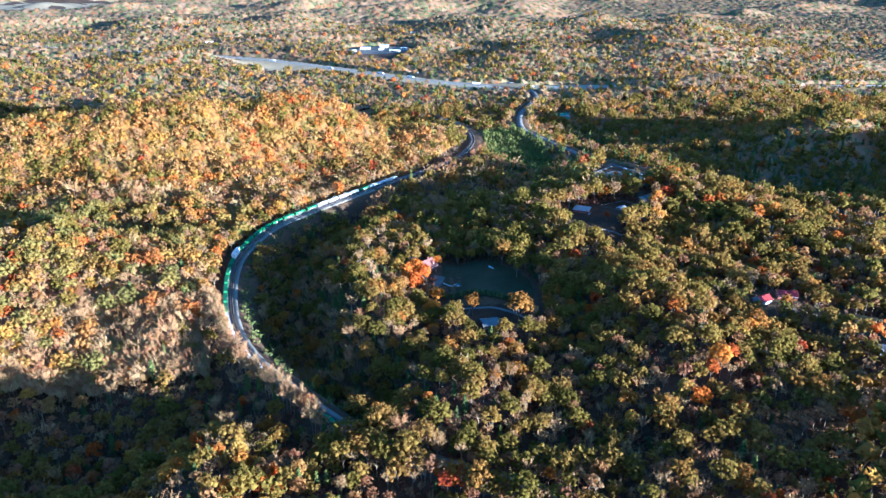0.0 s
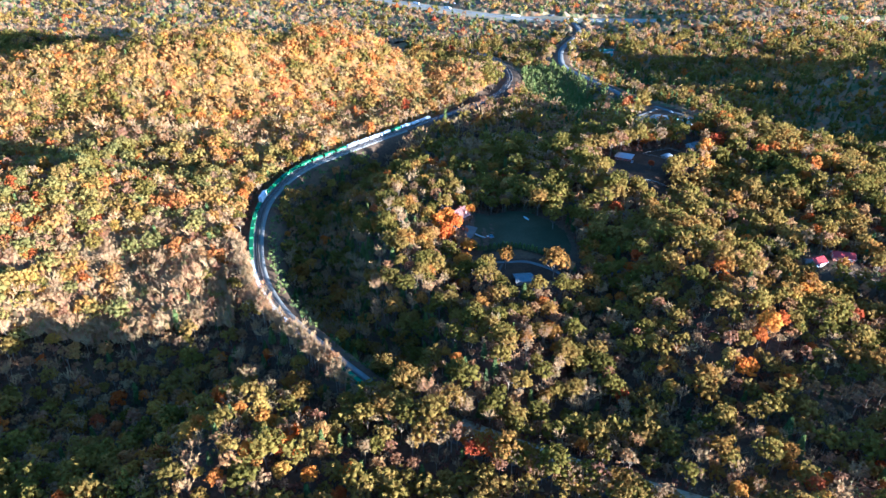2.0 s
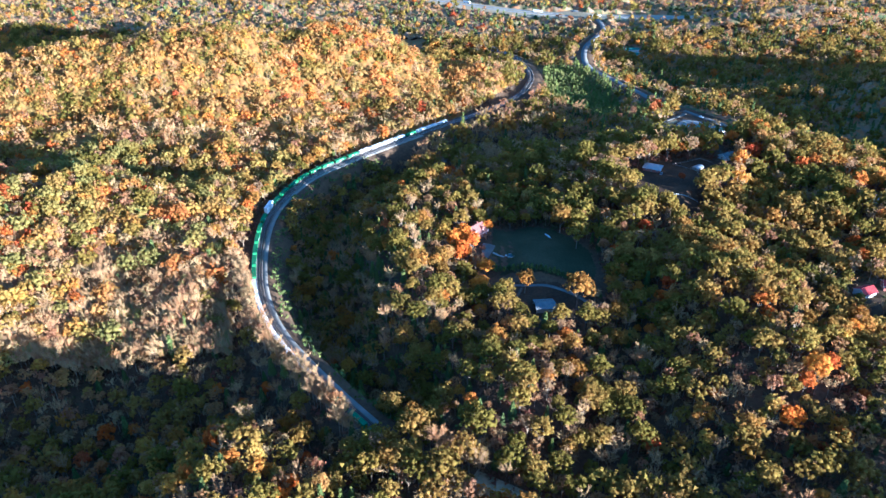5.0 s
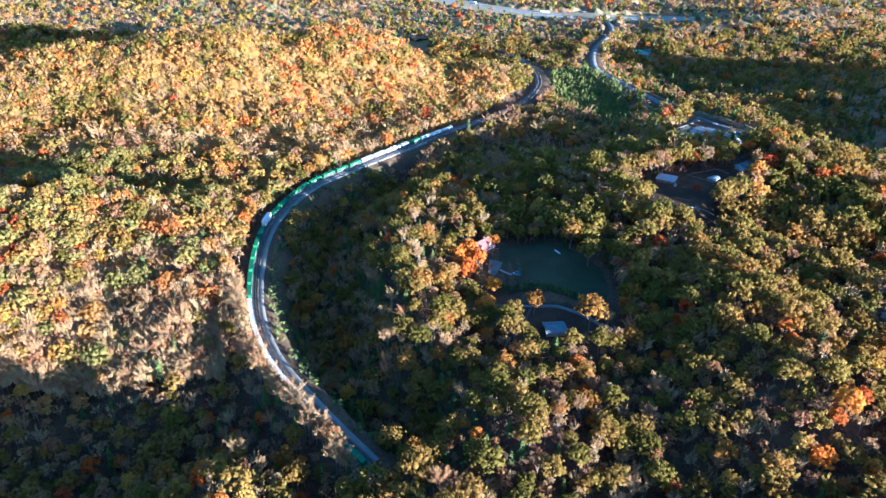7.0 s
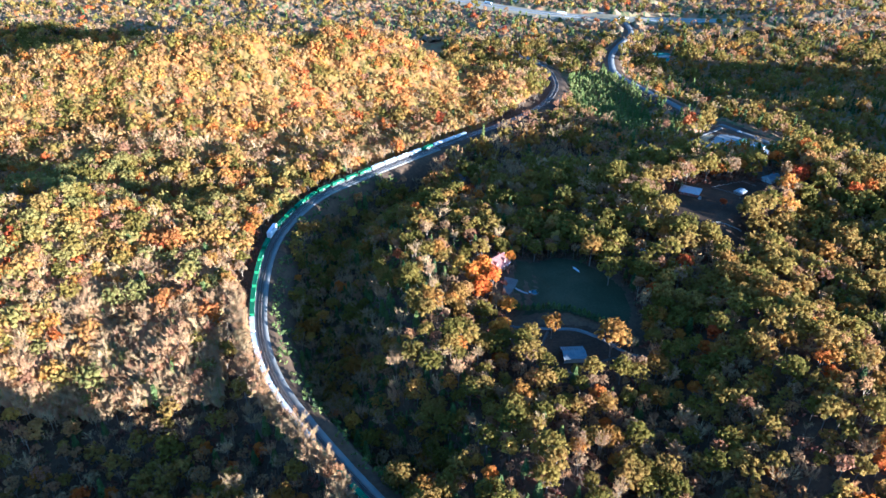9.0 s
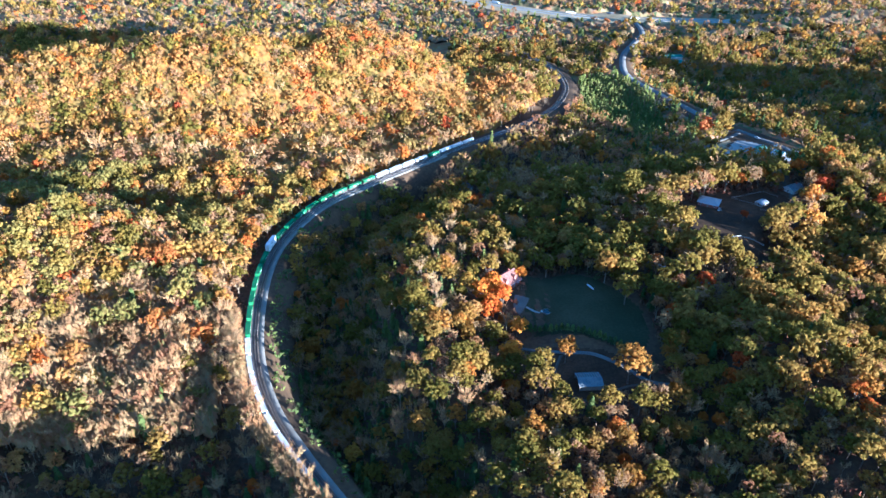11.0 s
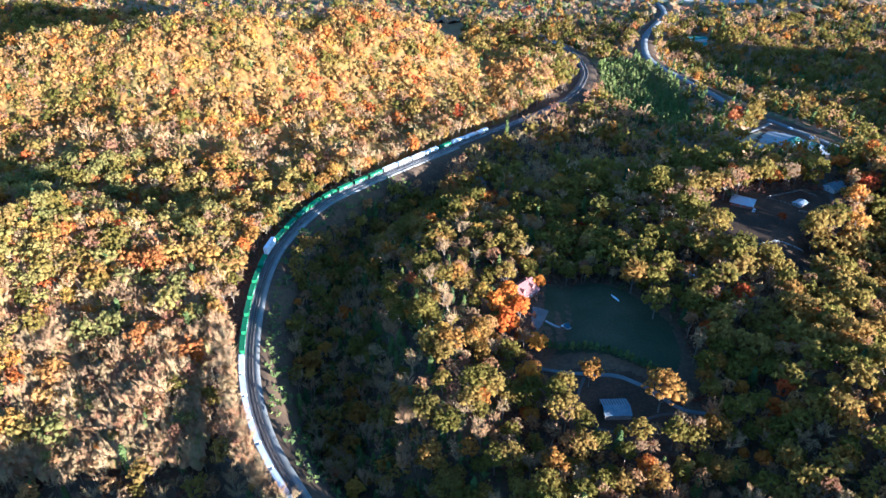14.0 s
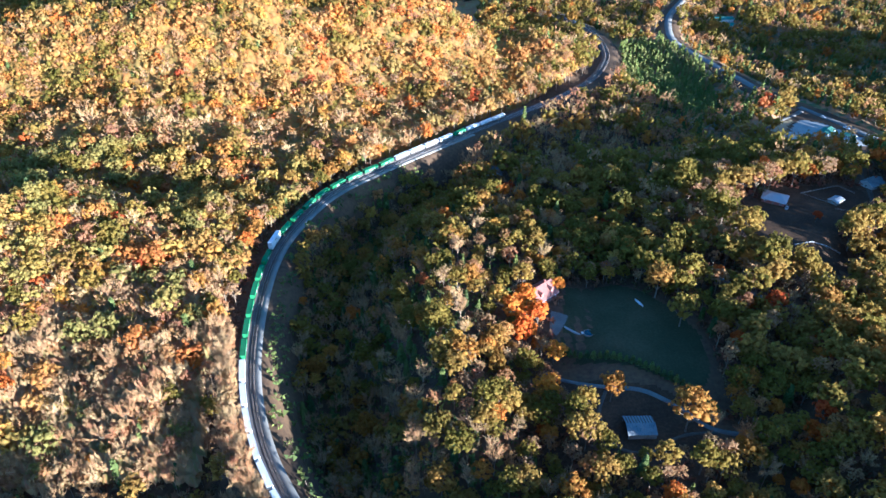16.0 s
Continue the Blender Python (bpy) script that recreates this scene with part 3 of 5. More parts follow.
def limb(p, q, r0, r1, sides=4):
    p, q = np.array(p, float), np.array(q, float)
    d = q - p
    d /= np.linalg.norm(d)
    u = np.cross(d, (0.3, 0.9, 0.2))
    u /= np.linalg.norm(u)
    w = np.cross(d, u)
    a = np.arange(sides) * 2 * np.pi / sides
    ring = np.cos(a)[:, None] * u + np.sin(a)[:, None] * w
    v = np.concatenate([p + ring * r0, q + ring * r1])
    f = []
    for i in range(sides):
        j = (i + 1) % sides
        f += [(i, j, sides + j), (i, sides + j, sides + i)]
    return v, np.array(f)


def joined(pieces):
    v, f, o = [], [], 0
    for a, b in pieces:
        v.append(a)
        f.append(np.asarray(b) + o)
        o += len(a)
    return np.concatenate(v), np.concatenate(f)


def loose(v):
    return v, np.arange(len(v)).reshape(-1, 3)


def broadleaf(rng, height, width, n, size, lobes=8, low=0.36, core=True, sides=4):
    """A tapered trunk with limbs, and a crown of many rounded lobes covered in small leaf clumps."""
    base, R = height * low, width / 2
    cz, rz = (height + base) / 2, (height - base) / 2
    if n > 300:
        lobes += 7
    cs = [(0, 0, cz + rz * 0.58)]
    for k in range(lobes):
        a, e = k * 2.4 + rng.uniform(-.4, .4), -0.45 + 1.35 * (k + rng.uniform(0.1, 0.9)) / lobes
        rad = R * 0.72 * math.sqrt(max(0.0, 1 - e * e)) * rng.uniform(0.8, 1.15)
        cs.append((rad * math.cos(a), rad * math.sin(a), cz + rz * 0.66 * e + rng.uniform(-.05, .05) * rz))
    cs = np.array(cs)
    lr = R * rng.uniform(0.26, 0.44, len(cs)) * (1.0 if n > 300 else 1.18)
    per = 7 if n > 300 else 5 if n > 150 else 3
    m = max(4, n // per)
    pick = rng.integers(0, len(cs), m * 3)
    d = rng.normal(size=(m * 3, 3))
    d[:, 2] = np.where(d[:, 2] < -0.3, -d[:, 2], d[:, 2])
    d /= np.linalg.norm(d, axis=1)[:, None]
    pos = cs[pick] + d * (lr[pick] * rng.uniform(0.82, 1.16, m * 3))[:, None]
    buried = (np.linalg.norm(pos[:, None] - cs[None], axis=2) < lr[None] * 0.8).any(1)
    order = np.argsort(buried, kind="stable")[:m]
    tuft, d = np.repeat(pos[order], per, 0), np.repeat(d[order], per, 0)
    out = d + rng.normal(size=d.shape) * 0.75
    out /= np.linalg.norm(out, axis=1)[:, None]
    girth = np.repeat(rng.uniform(0.7, 1.3, m), per)[:, None] * size * 1.3
    leaf = loose(cards(rng, tuft + out * girth * rng.uniform(0.5, 1.0, (len(d), 1)), out, size * rng.uniform(0.65, 1.35, len(d)), 0.25))
    crown = [leaf]
    if core:
        if n > 300:
            crown += [knob(rng, c, r * 0.72) for c, r in zip(cs, lr)]
        else:
            m = len(cs) if n > 150 else 5 if n > 60 else 1
            grow = 0.66 if n > 150 else 1.0 if n > 60 else 1.5
            crown += [knob(rng, c, r * grow) for c, r in zip(cs[:m], lr[:m])]
    wood = [limb((0, 0, -0.8), (rng.uniform(-.3, .3), rng.uniform(-.3, .3), base + rz * 0.5), 0.022 * height, 0.011 * height, sides)]
    for c in cs[1:6 if sides > 3 else 1]:
        wood.append(limb((0, 0, base * rng.uniform(0.75, 1.0)), c, 0.010 * height, 0.004 * height, 3))
    return joined(crown), joined(wood)


def bare(rng, height, width, n, size, sides=4):
    """A leafless tree: a pale trunk, steeply rising forked limbs, and fans of thin twigs."""
    base, R = height * 0.30, width / 2
    limbs, tips = [limb((0, 0, -0.8), (rng.uniform(-.3, .3), rng.uniform(-.3, .3), height * 0.66), 0.012 * height, 0.004 * height, sides)], []
    k = 12 if n > 300 else 8 if sides > 3 else 5
    for i in range(k):
        a, s = i * 2.4 + rng.uniform(-.4, .4), rng.uniform(0.25, 0.8)
        p = np.array((0, 0, base + (height * 0.34) * rng.uniform(0, 1)))
        q = np.array((R * s * math.cos(a), R * s * math.sin(a), height * rng.uniform(0.66, 0.86)))
        if n > 60:
            limbs.append(limb(p, q, 0.0048 * height, 0.0024 * height, 3))
        for _ in range(2):
            f = q + np.array((R * 0.32 * rng.normal() + 0.25 * R * math.cos(a), R * 0.32 * rng.normal() + 0.25 * R * math.sin(a), height * rng.uniform(0.06, 0.16)))
            if n > 300:
                limbs.append(limb(q, f, 0.0024 * height, 0.001 * height, 3))
            tips.append((p + (q - p) * 0.45, f))
    pk = rng.integers(0, len(tips), n)
    u = (rng.uniform(0.1, 1.0, n) ** 0.7)[:, None]
    P, Q = np.array([a for a, _ in tips])[pk], np.array([b for _, b in tips])[pk]
    c = P + (Q - P) * u + rng.normal(size=(n, 3)) * R * 0.07
    d = (Q - P) / np.linalg.norm(Q - P, axis=1)[:, None] + rng.normal(size=(n, 3)) * 0.42 + (0, 0, 0.25)
    d /= np.linalg.norm(d, axis=1)[:, None]
    s = np.cross(d, rng.normal(size=(n, 3)))
    s /= np.linalg.norm(s, axis=1)[:, None] + 1e-9
    L = size * rng.uniform(0.7, 1.4, n)[:, None]
    wide = 0.042 if n > 300 else 0.085 if n > 150 else 0.15 if n > 40 else 0.6
    v = np.stack([c - s * wide, c + s * wide, c + d * L], 1).reshape(-1, 3)
    return loose(v), joined(limbs)


def pine(rng, height, width, n, size, sides=4):
    """A straight trunk with a narrow, tiered, tapering crown of needles."""
    base, R = height * 0.22, width / 2
    h = rng.uniform(0, 1, n) ** 0.8
    tier = np.floor(h * 7) / 7
    frac = (h - tier) * 7
    rad = R * (1 - tier) ** 0.8 * (1 - 0.55 * frac) * rng.uniform(0.75, 1.08, n) + 0.15
    a = rng.uniform(0, 6.283, n)
    pos = np.stack([rad * np.cos(a), rad * np.sin(a), base + h * (height - base)], 1)
    nr = np.stack([np.cos(a), np.sin(a), 0 * a + 0.8], 1)
    leaf = loose(cards(rng, pos, nr, size * rng.uniform(0.7, 1.2, n), 0.45))
    core = limb((0, 0, base), (0, 0, height * 0.97), R * 0.3, 0.1, 4)
    wood = limb((0, 0, -0.8), (0, 0, base + 1), 0.016 * height, 0.013 * height, sides)
    return joined([leaf, core]), wood


def brush(rng, n, size):
    """Low tangled undergrowth: a mound of small clumps on a few stems."""
    a, r, h = rng.uniform(0, 6.283, n), 1.9 * np.sqrt(rng.uniform(0, 1, n)), rng.uniform(0.1, 1, n)
    pos = np.stack([r * np.cos(a), r * np.sin(a), 3.0 * h * (1 - 0.18 * r)], 1)
    nr = np.stack([np.cos(a), np.sin(a), 0 * a + 0.9], 1)
    return loose(cards(rng, pos, nr, size * rng.uniform(0.6, 1.2, n), 0.6)), limb((0, 0, -0.4), (0.1, 0.1, 1.6), 0.08, 0.04, 3)


KINDS = {
    "oak": (M_OAK, lambda g, n, s, sd: broadleaf(g, g.uniform(15, 19.5), g.uniform(11, 14.5), n, s, 10, 0.30, True, sd)),
    "maple": (M_MAPLE, lambda g, n, s, sd: broadleaf(g, g.uniform(12.5, 17), g.uniform(8, 10.5), n, s, 8, 0.28, True, sd)),
    "tan": (M_TAN, lambda g, n, s, sd: broadleaf(g, g.uniform(13, 18), g.uniform(6, 8.5), int(n * 0.8), s * 0.85, 7, 0.40, False, sd)),
    "bare": (M_TWIG, lambda g, n, s, sd: bare(g, g.uniform(13, 18), g.uniform(7, 10), int(n * 1.25), 1.9 if n > 300 else 2.2, sd)),
    "orange": (M_ORANGE, lambda g, n, s, sd: broadleaf(g, g.uniform(11, 15), g.uniform(8, 10), n, s, 8, 0.26, True, sd)),
    "brush": (M_BRUSH, lambda g, n, s, sd: brush(g, n, s)),
    "pine": (M_PINE, lambda g, n, s, sd: pine(g, g.uniform(13, 18), g.uniform(4.5, 6.5), n, s, sd)),
}
KIND_NAMES = ["oak", "maple", "tan", "bare", "pine"]
# ---- trees: where they stand ----


def forest_points(x0, x1, y0, y1, step, rng):
    px, py = np.meshgrid(np.arange(x0, x1, step), np.arange(y0, y1, step * 0.87))
    px = px + (np.arange(px.shape[0]) % 2)[:, None] * step / 2
    px, py = (px + rng.uniform(-.38, .38, px.shape) * step).ravel(), (py + rng.uniform(-.38, .38, py.shape) * step).ravel()
    return px, py


def open_ground(px, py):
    """True where trees may grow."""
    ok = np.ones(px.shape, bool)
    sel = (px > -240) & (px < 280) & (py > 120) & (py < 1180)
    d, _ = near_line(px[sel], py[sel], RAIL_LINE)
    open_cut = 1.5 * ease(py[sel], 760, 800)
    south = 1 - ease(py[sel], 285, 305)
    deep = (1 - ease(py[sel], 285, 310)) * ease(py[sel], 252, 262)
    inner = 2 + 6 * ease(py[sel], 500, 570) * (1 - 0.6 * ease(py[sel], 690, 730)) + 8 * ease(py[sel], 312, 330) * (1 - ease(py[sel], 490, 530))
    ok[sel] &= (d > 13.6 + open_cut - 3.6 * south) | (d < -8.0 - open_cut - inner + 5.5 * deep)
    for line, half, _ in LINES.values():
        sel = (px > line[:, 0].min() - 30) & (px < line[:, 0].max() + 30) & (py > line[:, 1].min() - 30) & (py < line[:, 1].max() + 30)
        d, _ = near_line(px[sel], py[sel], line)
        ok[sel] &= np.abs(d) > half + (15 if half > 10 else 9)
    for line, half in DRIVE_LINES.values():
        sel = (px > line[:, 0].min() - 12) & (px < line[:, 0].max() + 12) & (py > line[:, 1].min() - 12) & (py < line[:, 1].max() + 12)
        d, _ = near_line(px[sel], py[sel], line)
        ok[sel] &= np.abs(d) > half + 2.5
    for o in list(LAWNS.values()) + list(FIELDS.values()):
        ok &= ~inside(px, py, np.array(o, float))
    ok &= ~inside(px, py, np.array([(46, 432), (58, 496), (86, 498), (102, 488), (118, 474), (126, 455), (122, 425), (116, 392), (100, 380), (68, 378), (54, 398)], float))
    ok &= ~(inside(px, py, np.array([(-350, 568), (-250, 566), (-175, 570), (-165, 580), (-200, 592), (-350, 596)], float)) & (np.sin(px * 1.7 + py) < 0.8))
    ok &= (px > -0.62 * py - 45) & (px < 0.8 * py + 150)
    ok &= ~inside(px, py, np.array([(236, 688), (240, 706), (297, 776), (308, 770), (342, 716), (332, 690), (290, 688)], float))
    for cx, cy, r in CLEAR:
        ok &= np.hypot(px - cx, py - cy) > r
    return ok


def patchy(px, py, seed, scale):
    g = np.random.default_rng(seed)
    v = 0
    for k in range(6):
        a, b, c = g.uniform(-1, 1), g.uniform(-1, 1), g.uniform(0, 6.28)
        v = v + np.sin((a * px + b * py) / scale * (1 + 0.5 * k) + c)
    return v / 6


def blob(px, py, cx, cy, rx, ry):
    return np.exp(-((px - cx) / rx) ** 2 - ((py - cy) / ry) ** 2)


def choose_kind(px, py, rng):
    """Which tree grows where: oaks on the middle hill, orange maples on the western ridge, bare woods in the hollows, pines in the valley."""
    n = len(px)
    west = ease(-px + 0.25 * (py - 600), -20, 80) * ease(py, 640, 720)
    hollow = blob(px, py, -60, 430, 50, 90) + blob(px, py, 60, 700, 120, 60) + 0.6 * blob(px, py, 130, 280, 130, 45)
    inner = blob(px, py, -42, 400, 38, 100)
    foot = blob(px, py, -110, 680, 220, 32) + 1.5 * blob(px, py, -150, 405, 85, 62)
    pines = 9 * blob(px, py, 205, 880, 40, 95) + 3.5 * blob(px, py, 340, 930, 130, 60) + 2 * blob(px, py, 240, 800, 60, 30) + 0.8 * blob(px, py, 30, 310, 45, 30) + 0.9 * blob(px, py, 560, 1150, 200, 80) + 1.6 * blob(px, py, 480, 740, 170, 90)
    slope = ease(-px, 105, 140) * ease(py, 360, 420) * (1 - ease(py, 640, 680))
    red = np.clip(patchy(px, py, 5, 24), 0, 1)
    bank = blob(px, py, 150, 795, 70, 75) + blob(px, py, 250, 960, 60, 90)
    oak = 1.0 + 0.5 * patchy(px, py, 3, 40) + 0 * px
    maple = 0.17 + 0.55 * red + 1.05 * west + 0.3 * slope + 1.3 * blob(px, py, 38, 468, 14, 26) + 0.45 * blob(px, py, 330, 570, 90, 90) + 0.9 * blob(px, py, 200, 318, 16, 20) + 0.5 * blob(px, py, -60, 245, 40, 22)
    tan = 0.5 + 0.35 * patchy(px, py, 9, 35) + 0.5 * west + 0.35 * slope + 0.6 * foot + 1.6 * bank
    bar = 0.27 + 0.25 * patchy(px, py, 13, 30) + 0.9 * hollow + 1.6 * foot + 1.0 * bank - 0.2 * west - 0.1 * slope
    pin = 0.06 + pines + 0.25 * np.clip(patchy(px, py, 17, 120), 0, 1)
    w = np.clip(np.stack([oak * (1 + 0.4 * west) / (1 + foot + 1.5 * hollow), maple / (1 + 4 * hollow), tan / (1 + 2.5 * inner), bar, pin + 0.9 * inner], 1), 0.01, None)
    far = py > 1150
    w[far] = np.clip(np.stack([0.7 + 0 * px, 0.2 + 0 * px, 1.1 + 0 * px, 0.9 + 0 * px, 0.45 + 1.4 * np.clip(patchy(px, py, 21, 200), 0, 1)], 1), 0.01, None)[far]
    w /= w.sum(1)[:, None]
    return (w.cumsum(1) < rng.random(n)[:, None]).sum(1)


def old_growth(px, py):
    """How much broader the trees are round the hilltop yards."""
    return 1 + 0.38 * blob(px, py, 245, 555, 160, 105)


def stand(name, kind, protos, px, py, pz, rng, label, s0=0.66, s1=1.2, mat=None):
    """Many trees of one kind as one mesh."""
    n = len(px)
    if not n:
        return
    which = rng.integers(0, len(protos), n)
    V, T, MI, TO, off = [], [], [], [], 0
    for k, (crown, wood) in enumerate(protos):
        sel = np.where(which == k)[0]
        if not len(sel):
            continue
        v, f = joined([crown, wood])
        mi = np.r_[np.zeros(len(crown[1])), np.ones(len(wood[1]))]
        a, s = rng.uniform(0, 6.283, len(sel)), rng.uniform(s0, s1, len(sel)) * old_growth(px[sel], py[sel])
        c, d = np.cos(a)[:, None], np.sin(a)[:, None]
        h = s * rng.uniform(0.9, 1.12, len(sel))
        vv = np.stack([(v[:, 0] * c - v[:, 1] * d) * s[:, None] + px[sel][:, None], (v[:, 0] * d + v[:, 1] * c) * s[:, None] + py[sel][:, None],
                       v[:, 2] * h[:, None] + pz[sel][:, None]], -1)
        V.append(vv.reshape(-1, 3))
        T.append((f[None] + off + len(v) * np.arange(len(sel))[:, None, None]).reshape(-1, 3))
        MI.append(np.tile(mi, len(sel)))
        TO.append(np.repeat(np.mod(0.55 * rng.random(len(sel)) + 0.5 + 0.75 * patchy(px[sel], py[sel], 61, 38), 1.0), len(f)))
        off += len(v) * len(sel)
    ob = new(name, tri_mesh(name, np.concatenate(V), np.concatenate(T), [mat or KINDS[kind][0], M_PALEBARK if kind in ("bare", "tan") else M_BARK], np.concatenate(MI), np.concatenate(TO)))
    return tagged(ob, label, "woodland", kind="stuff")


def canopy(name, x0, x1, y0, y1, cell, crown, rise, low, label, seed, mat=None, zone=None, rough=0.15):
    """The closed top of a wood: one crumpled sheet of crowns, each with its own tone, let down to the ground at clearings."""
    g = np.random.default_rng(seed)
    xs, ys = np.arange(x0, x1 + cell, cell), np.arange(y0, y1 + cell, cell)
    cx, cy = np.meshgrid(xs, ys)
    cx = cx + g.uniform(-0.3, 0.3, cx.shape) * cell
    cy = cy + g.uniform(-0.3, 0.3, cy.shape) * cell
    nx_, ny_ = int((x1 - x0) / crown) + 6, int((y1 - y0) / crown) + 6
    jx, jy = g.uniform(0.1, 0.9, (ny_, nx_)), g.uniform(0.1, 0.9, (ny_, nx_))
    tall, hue = g.uniform(0.55, 1.0, (ny_, nx_)), g.random((ny_, nx_))
    iu, iv = ((cx - x0) / crown + 2).astype(int), ((cy - y0) / crown + 2).astype(int)
    best, hgt, tone = np.full(cx.shape, 1e9), np.zeros(cx.shape), np.zeros(cx.shape)
    for du in (-1, 0, 1):
        for dv in (-1, 0, 1):
            a, b = np.clip(iu + du, 0, nx_ - 1), np.clip(iv + dv, 0, ny_ - 1)
            d = np.hypot(cx - (x0 + (a - 2 + jx[b, a]) * crown), cy - (y0 + (b - 2 + jy[b, a]) * crown)) / crown
            hit = d < best
            best = np.where(hit, d, best)
            hgt = np.where(hit, low + rise * tall[b, a] * np.sqrt(np.clip(1 - (d / 0.85) ** 2, 0, 1)), hgt)
            tone = np.where(hit, hue[b, a], tone)
    woods = np.clip(patchy(cx, cy, seed + 3, 150) * 0.25, -0.12, 0.2)
    free = open_ground(cx.ravel(), cy.ravel()).reshape(cx.shape)
    if zone:
        free &= zone(cx, cy)
    gzz = ground_z(cx, cy)
    reach = max(1, int(round(6.0 / cell)))
    soft = free.astype(float)
    for _ in range(reach):
        soft[1:-1, 1:-1] = (soft[:-2, 1:-1] + soft[2:, 1:-1] + soft[1:-1, :-2] + soft[1:-1, 2:] + soft[1:-1, 1:-1]) / 5
    hgt = hgt * np.clip(2 * soft - 1, 0, 1)
    z = gzz + np.where(free, hgt + g.normal(size=cx.shape) * rough * rise, -1.5)
    w = len(xs)
    q = (np.arange(len(ys) - 1)[:, None] * w + np.arange(w - 1)[None, :])
    keep = (free[:-1, :-1] | free[1:, :-1] | free[:-1, 1:] | free[1:, 1:])
    k = q[keep]
    t = np.concatenate([np.c_[k, k + 1, k + w], np.c_[k + 1, k + w + 1, k + w]])
    base_tone = (tone + woods)[:-1, :-1][keep]
    tn = np.mod(base_tone + g.normal(size=base_tone.shape) * 0.05, 1.0)
    tm = np.mod(base_tone + g.normal(size=base_tone.shape) * 0.05, 1.0)
    ob = new(name, tri_mesh(name, np.c_[cx.ravel(), cy.ravel(), z.ravel()], t, [mat or M_HAZED_CANOPY], None, np.r_[tn, tm]))
    return tagged(ob, label, "woodland", kind="stuff")


def protos(kind, count, n, size, sides, seed):
    return [KINDS[kind][1](np.random.default_rng(seed + k), n, size, sides) for k in range(count)]


LABELS = {"oak": "olive and gold leafy oak woodland", "maple": "orange and red autumn maple woodland", "tan": "tan thinly leaved autumn woodland",
          "bare": "bare grey-brown leafless woodland", "pine": "dark green pine woodland"}
TREE_NAMES = {"oak": ("oak_tree", "round-crowned oak with olive and gold autumn leaves", "tree"), "maple": ("maple_tree", "autumn maple with bright orange-red leaves", "tree"),
              "tan": ("poplar_tree", "slender tree with thin tan autumn leaves", "tree"), "bare": ("bare_tree", "leafless grey-brown tree with fine twigs", "tree"),
              "orange": ("maple_tree", "round autumn maple in glowing orange leaf", "tree"),
              "pine": ("pine_tree", "dark green conifer with a tapering crown", "tree")}

# ---- buildings ----


def window_part(parent, x, y, z, w, h, facing):
    """A window let into a wall: a pale frame round a dark pane. facing: 'x+', 'x-', 'y+', 'y-'."""
    ax, sg = facing[0], 1 if facing[1] == "+" else -1
    t = 0.05

    def bars(a0, a1, z0, z1, d0, d1):
        lo, hi = sorted((d0 * sg, d1 * sg))
        return (x + lo, x + hi, y + a0, y + a1, z + z0, z + z1) if ax == "x" else (x + a0, x + a1, y + lo, y + hi, z + z0, z + z1)
    f = 0.09
    fr = part("window", boxes(bars(-w / 2 - f, w / 2 + f, -f, 0, 0, t), bars(-w / 2 - f, w / 2 + f, h, h + f, 0, t), bars(-w / 2 - f, -w / 2, 0, h, 0, t), bars(w / 2, w / 2 + f, 0, h, 0, t),
                              bars(-0.03, 0.03, 0, h, 0.012, t)), M_TRIM, parent)
    part("pane", boxes(bars(-w / 2, w / 2, 0, h, -0.02, 0.02)), M_GLASS, fr)


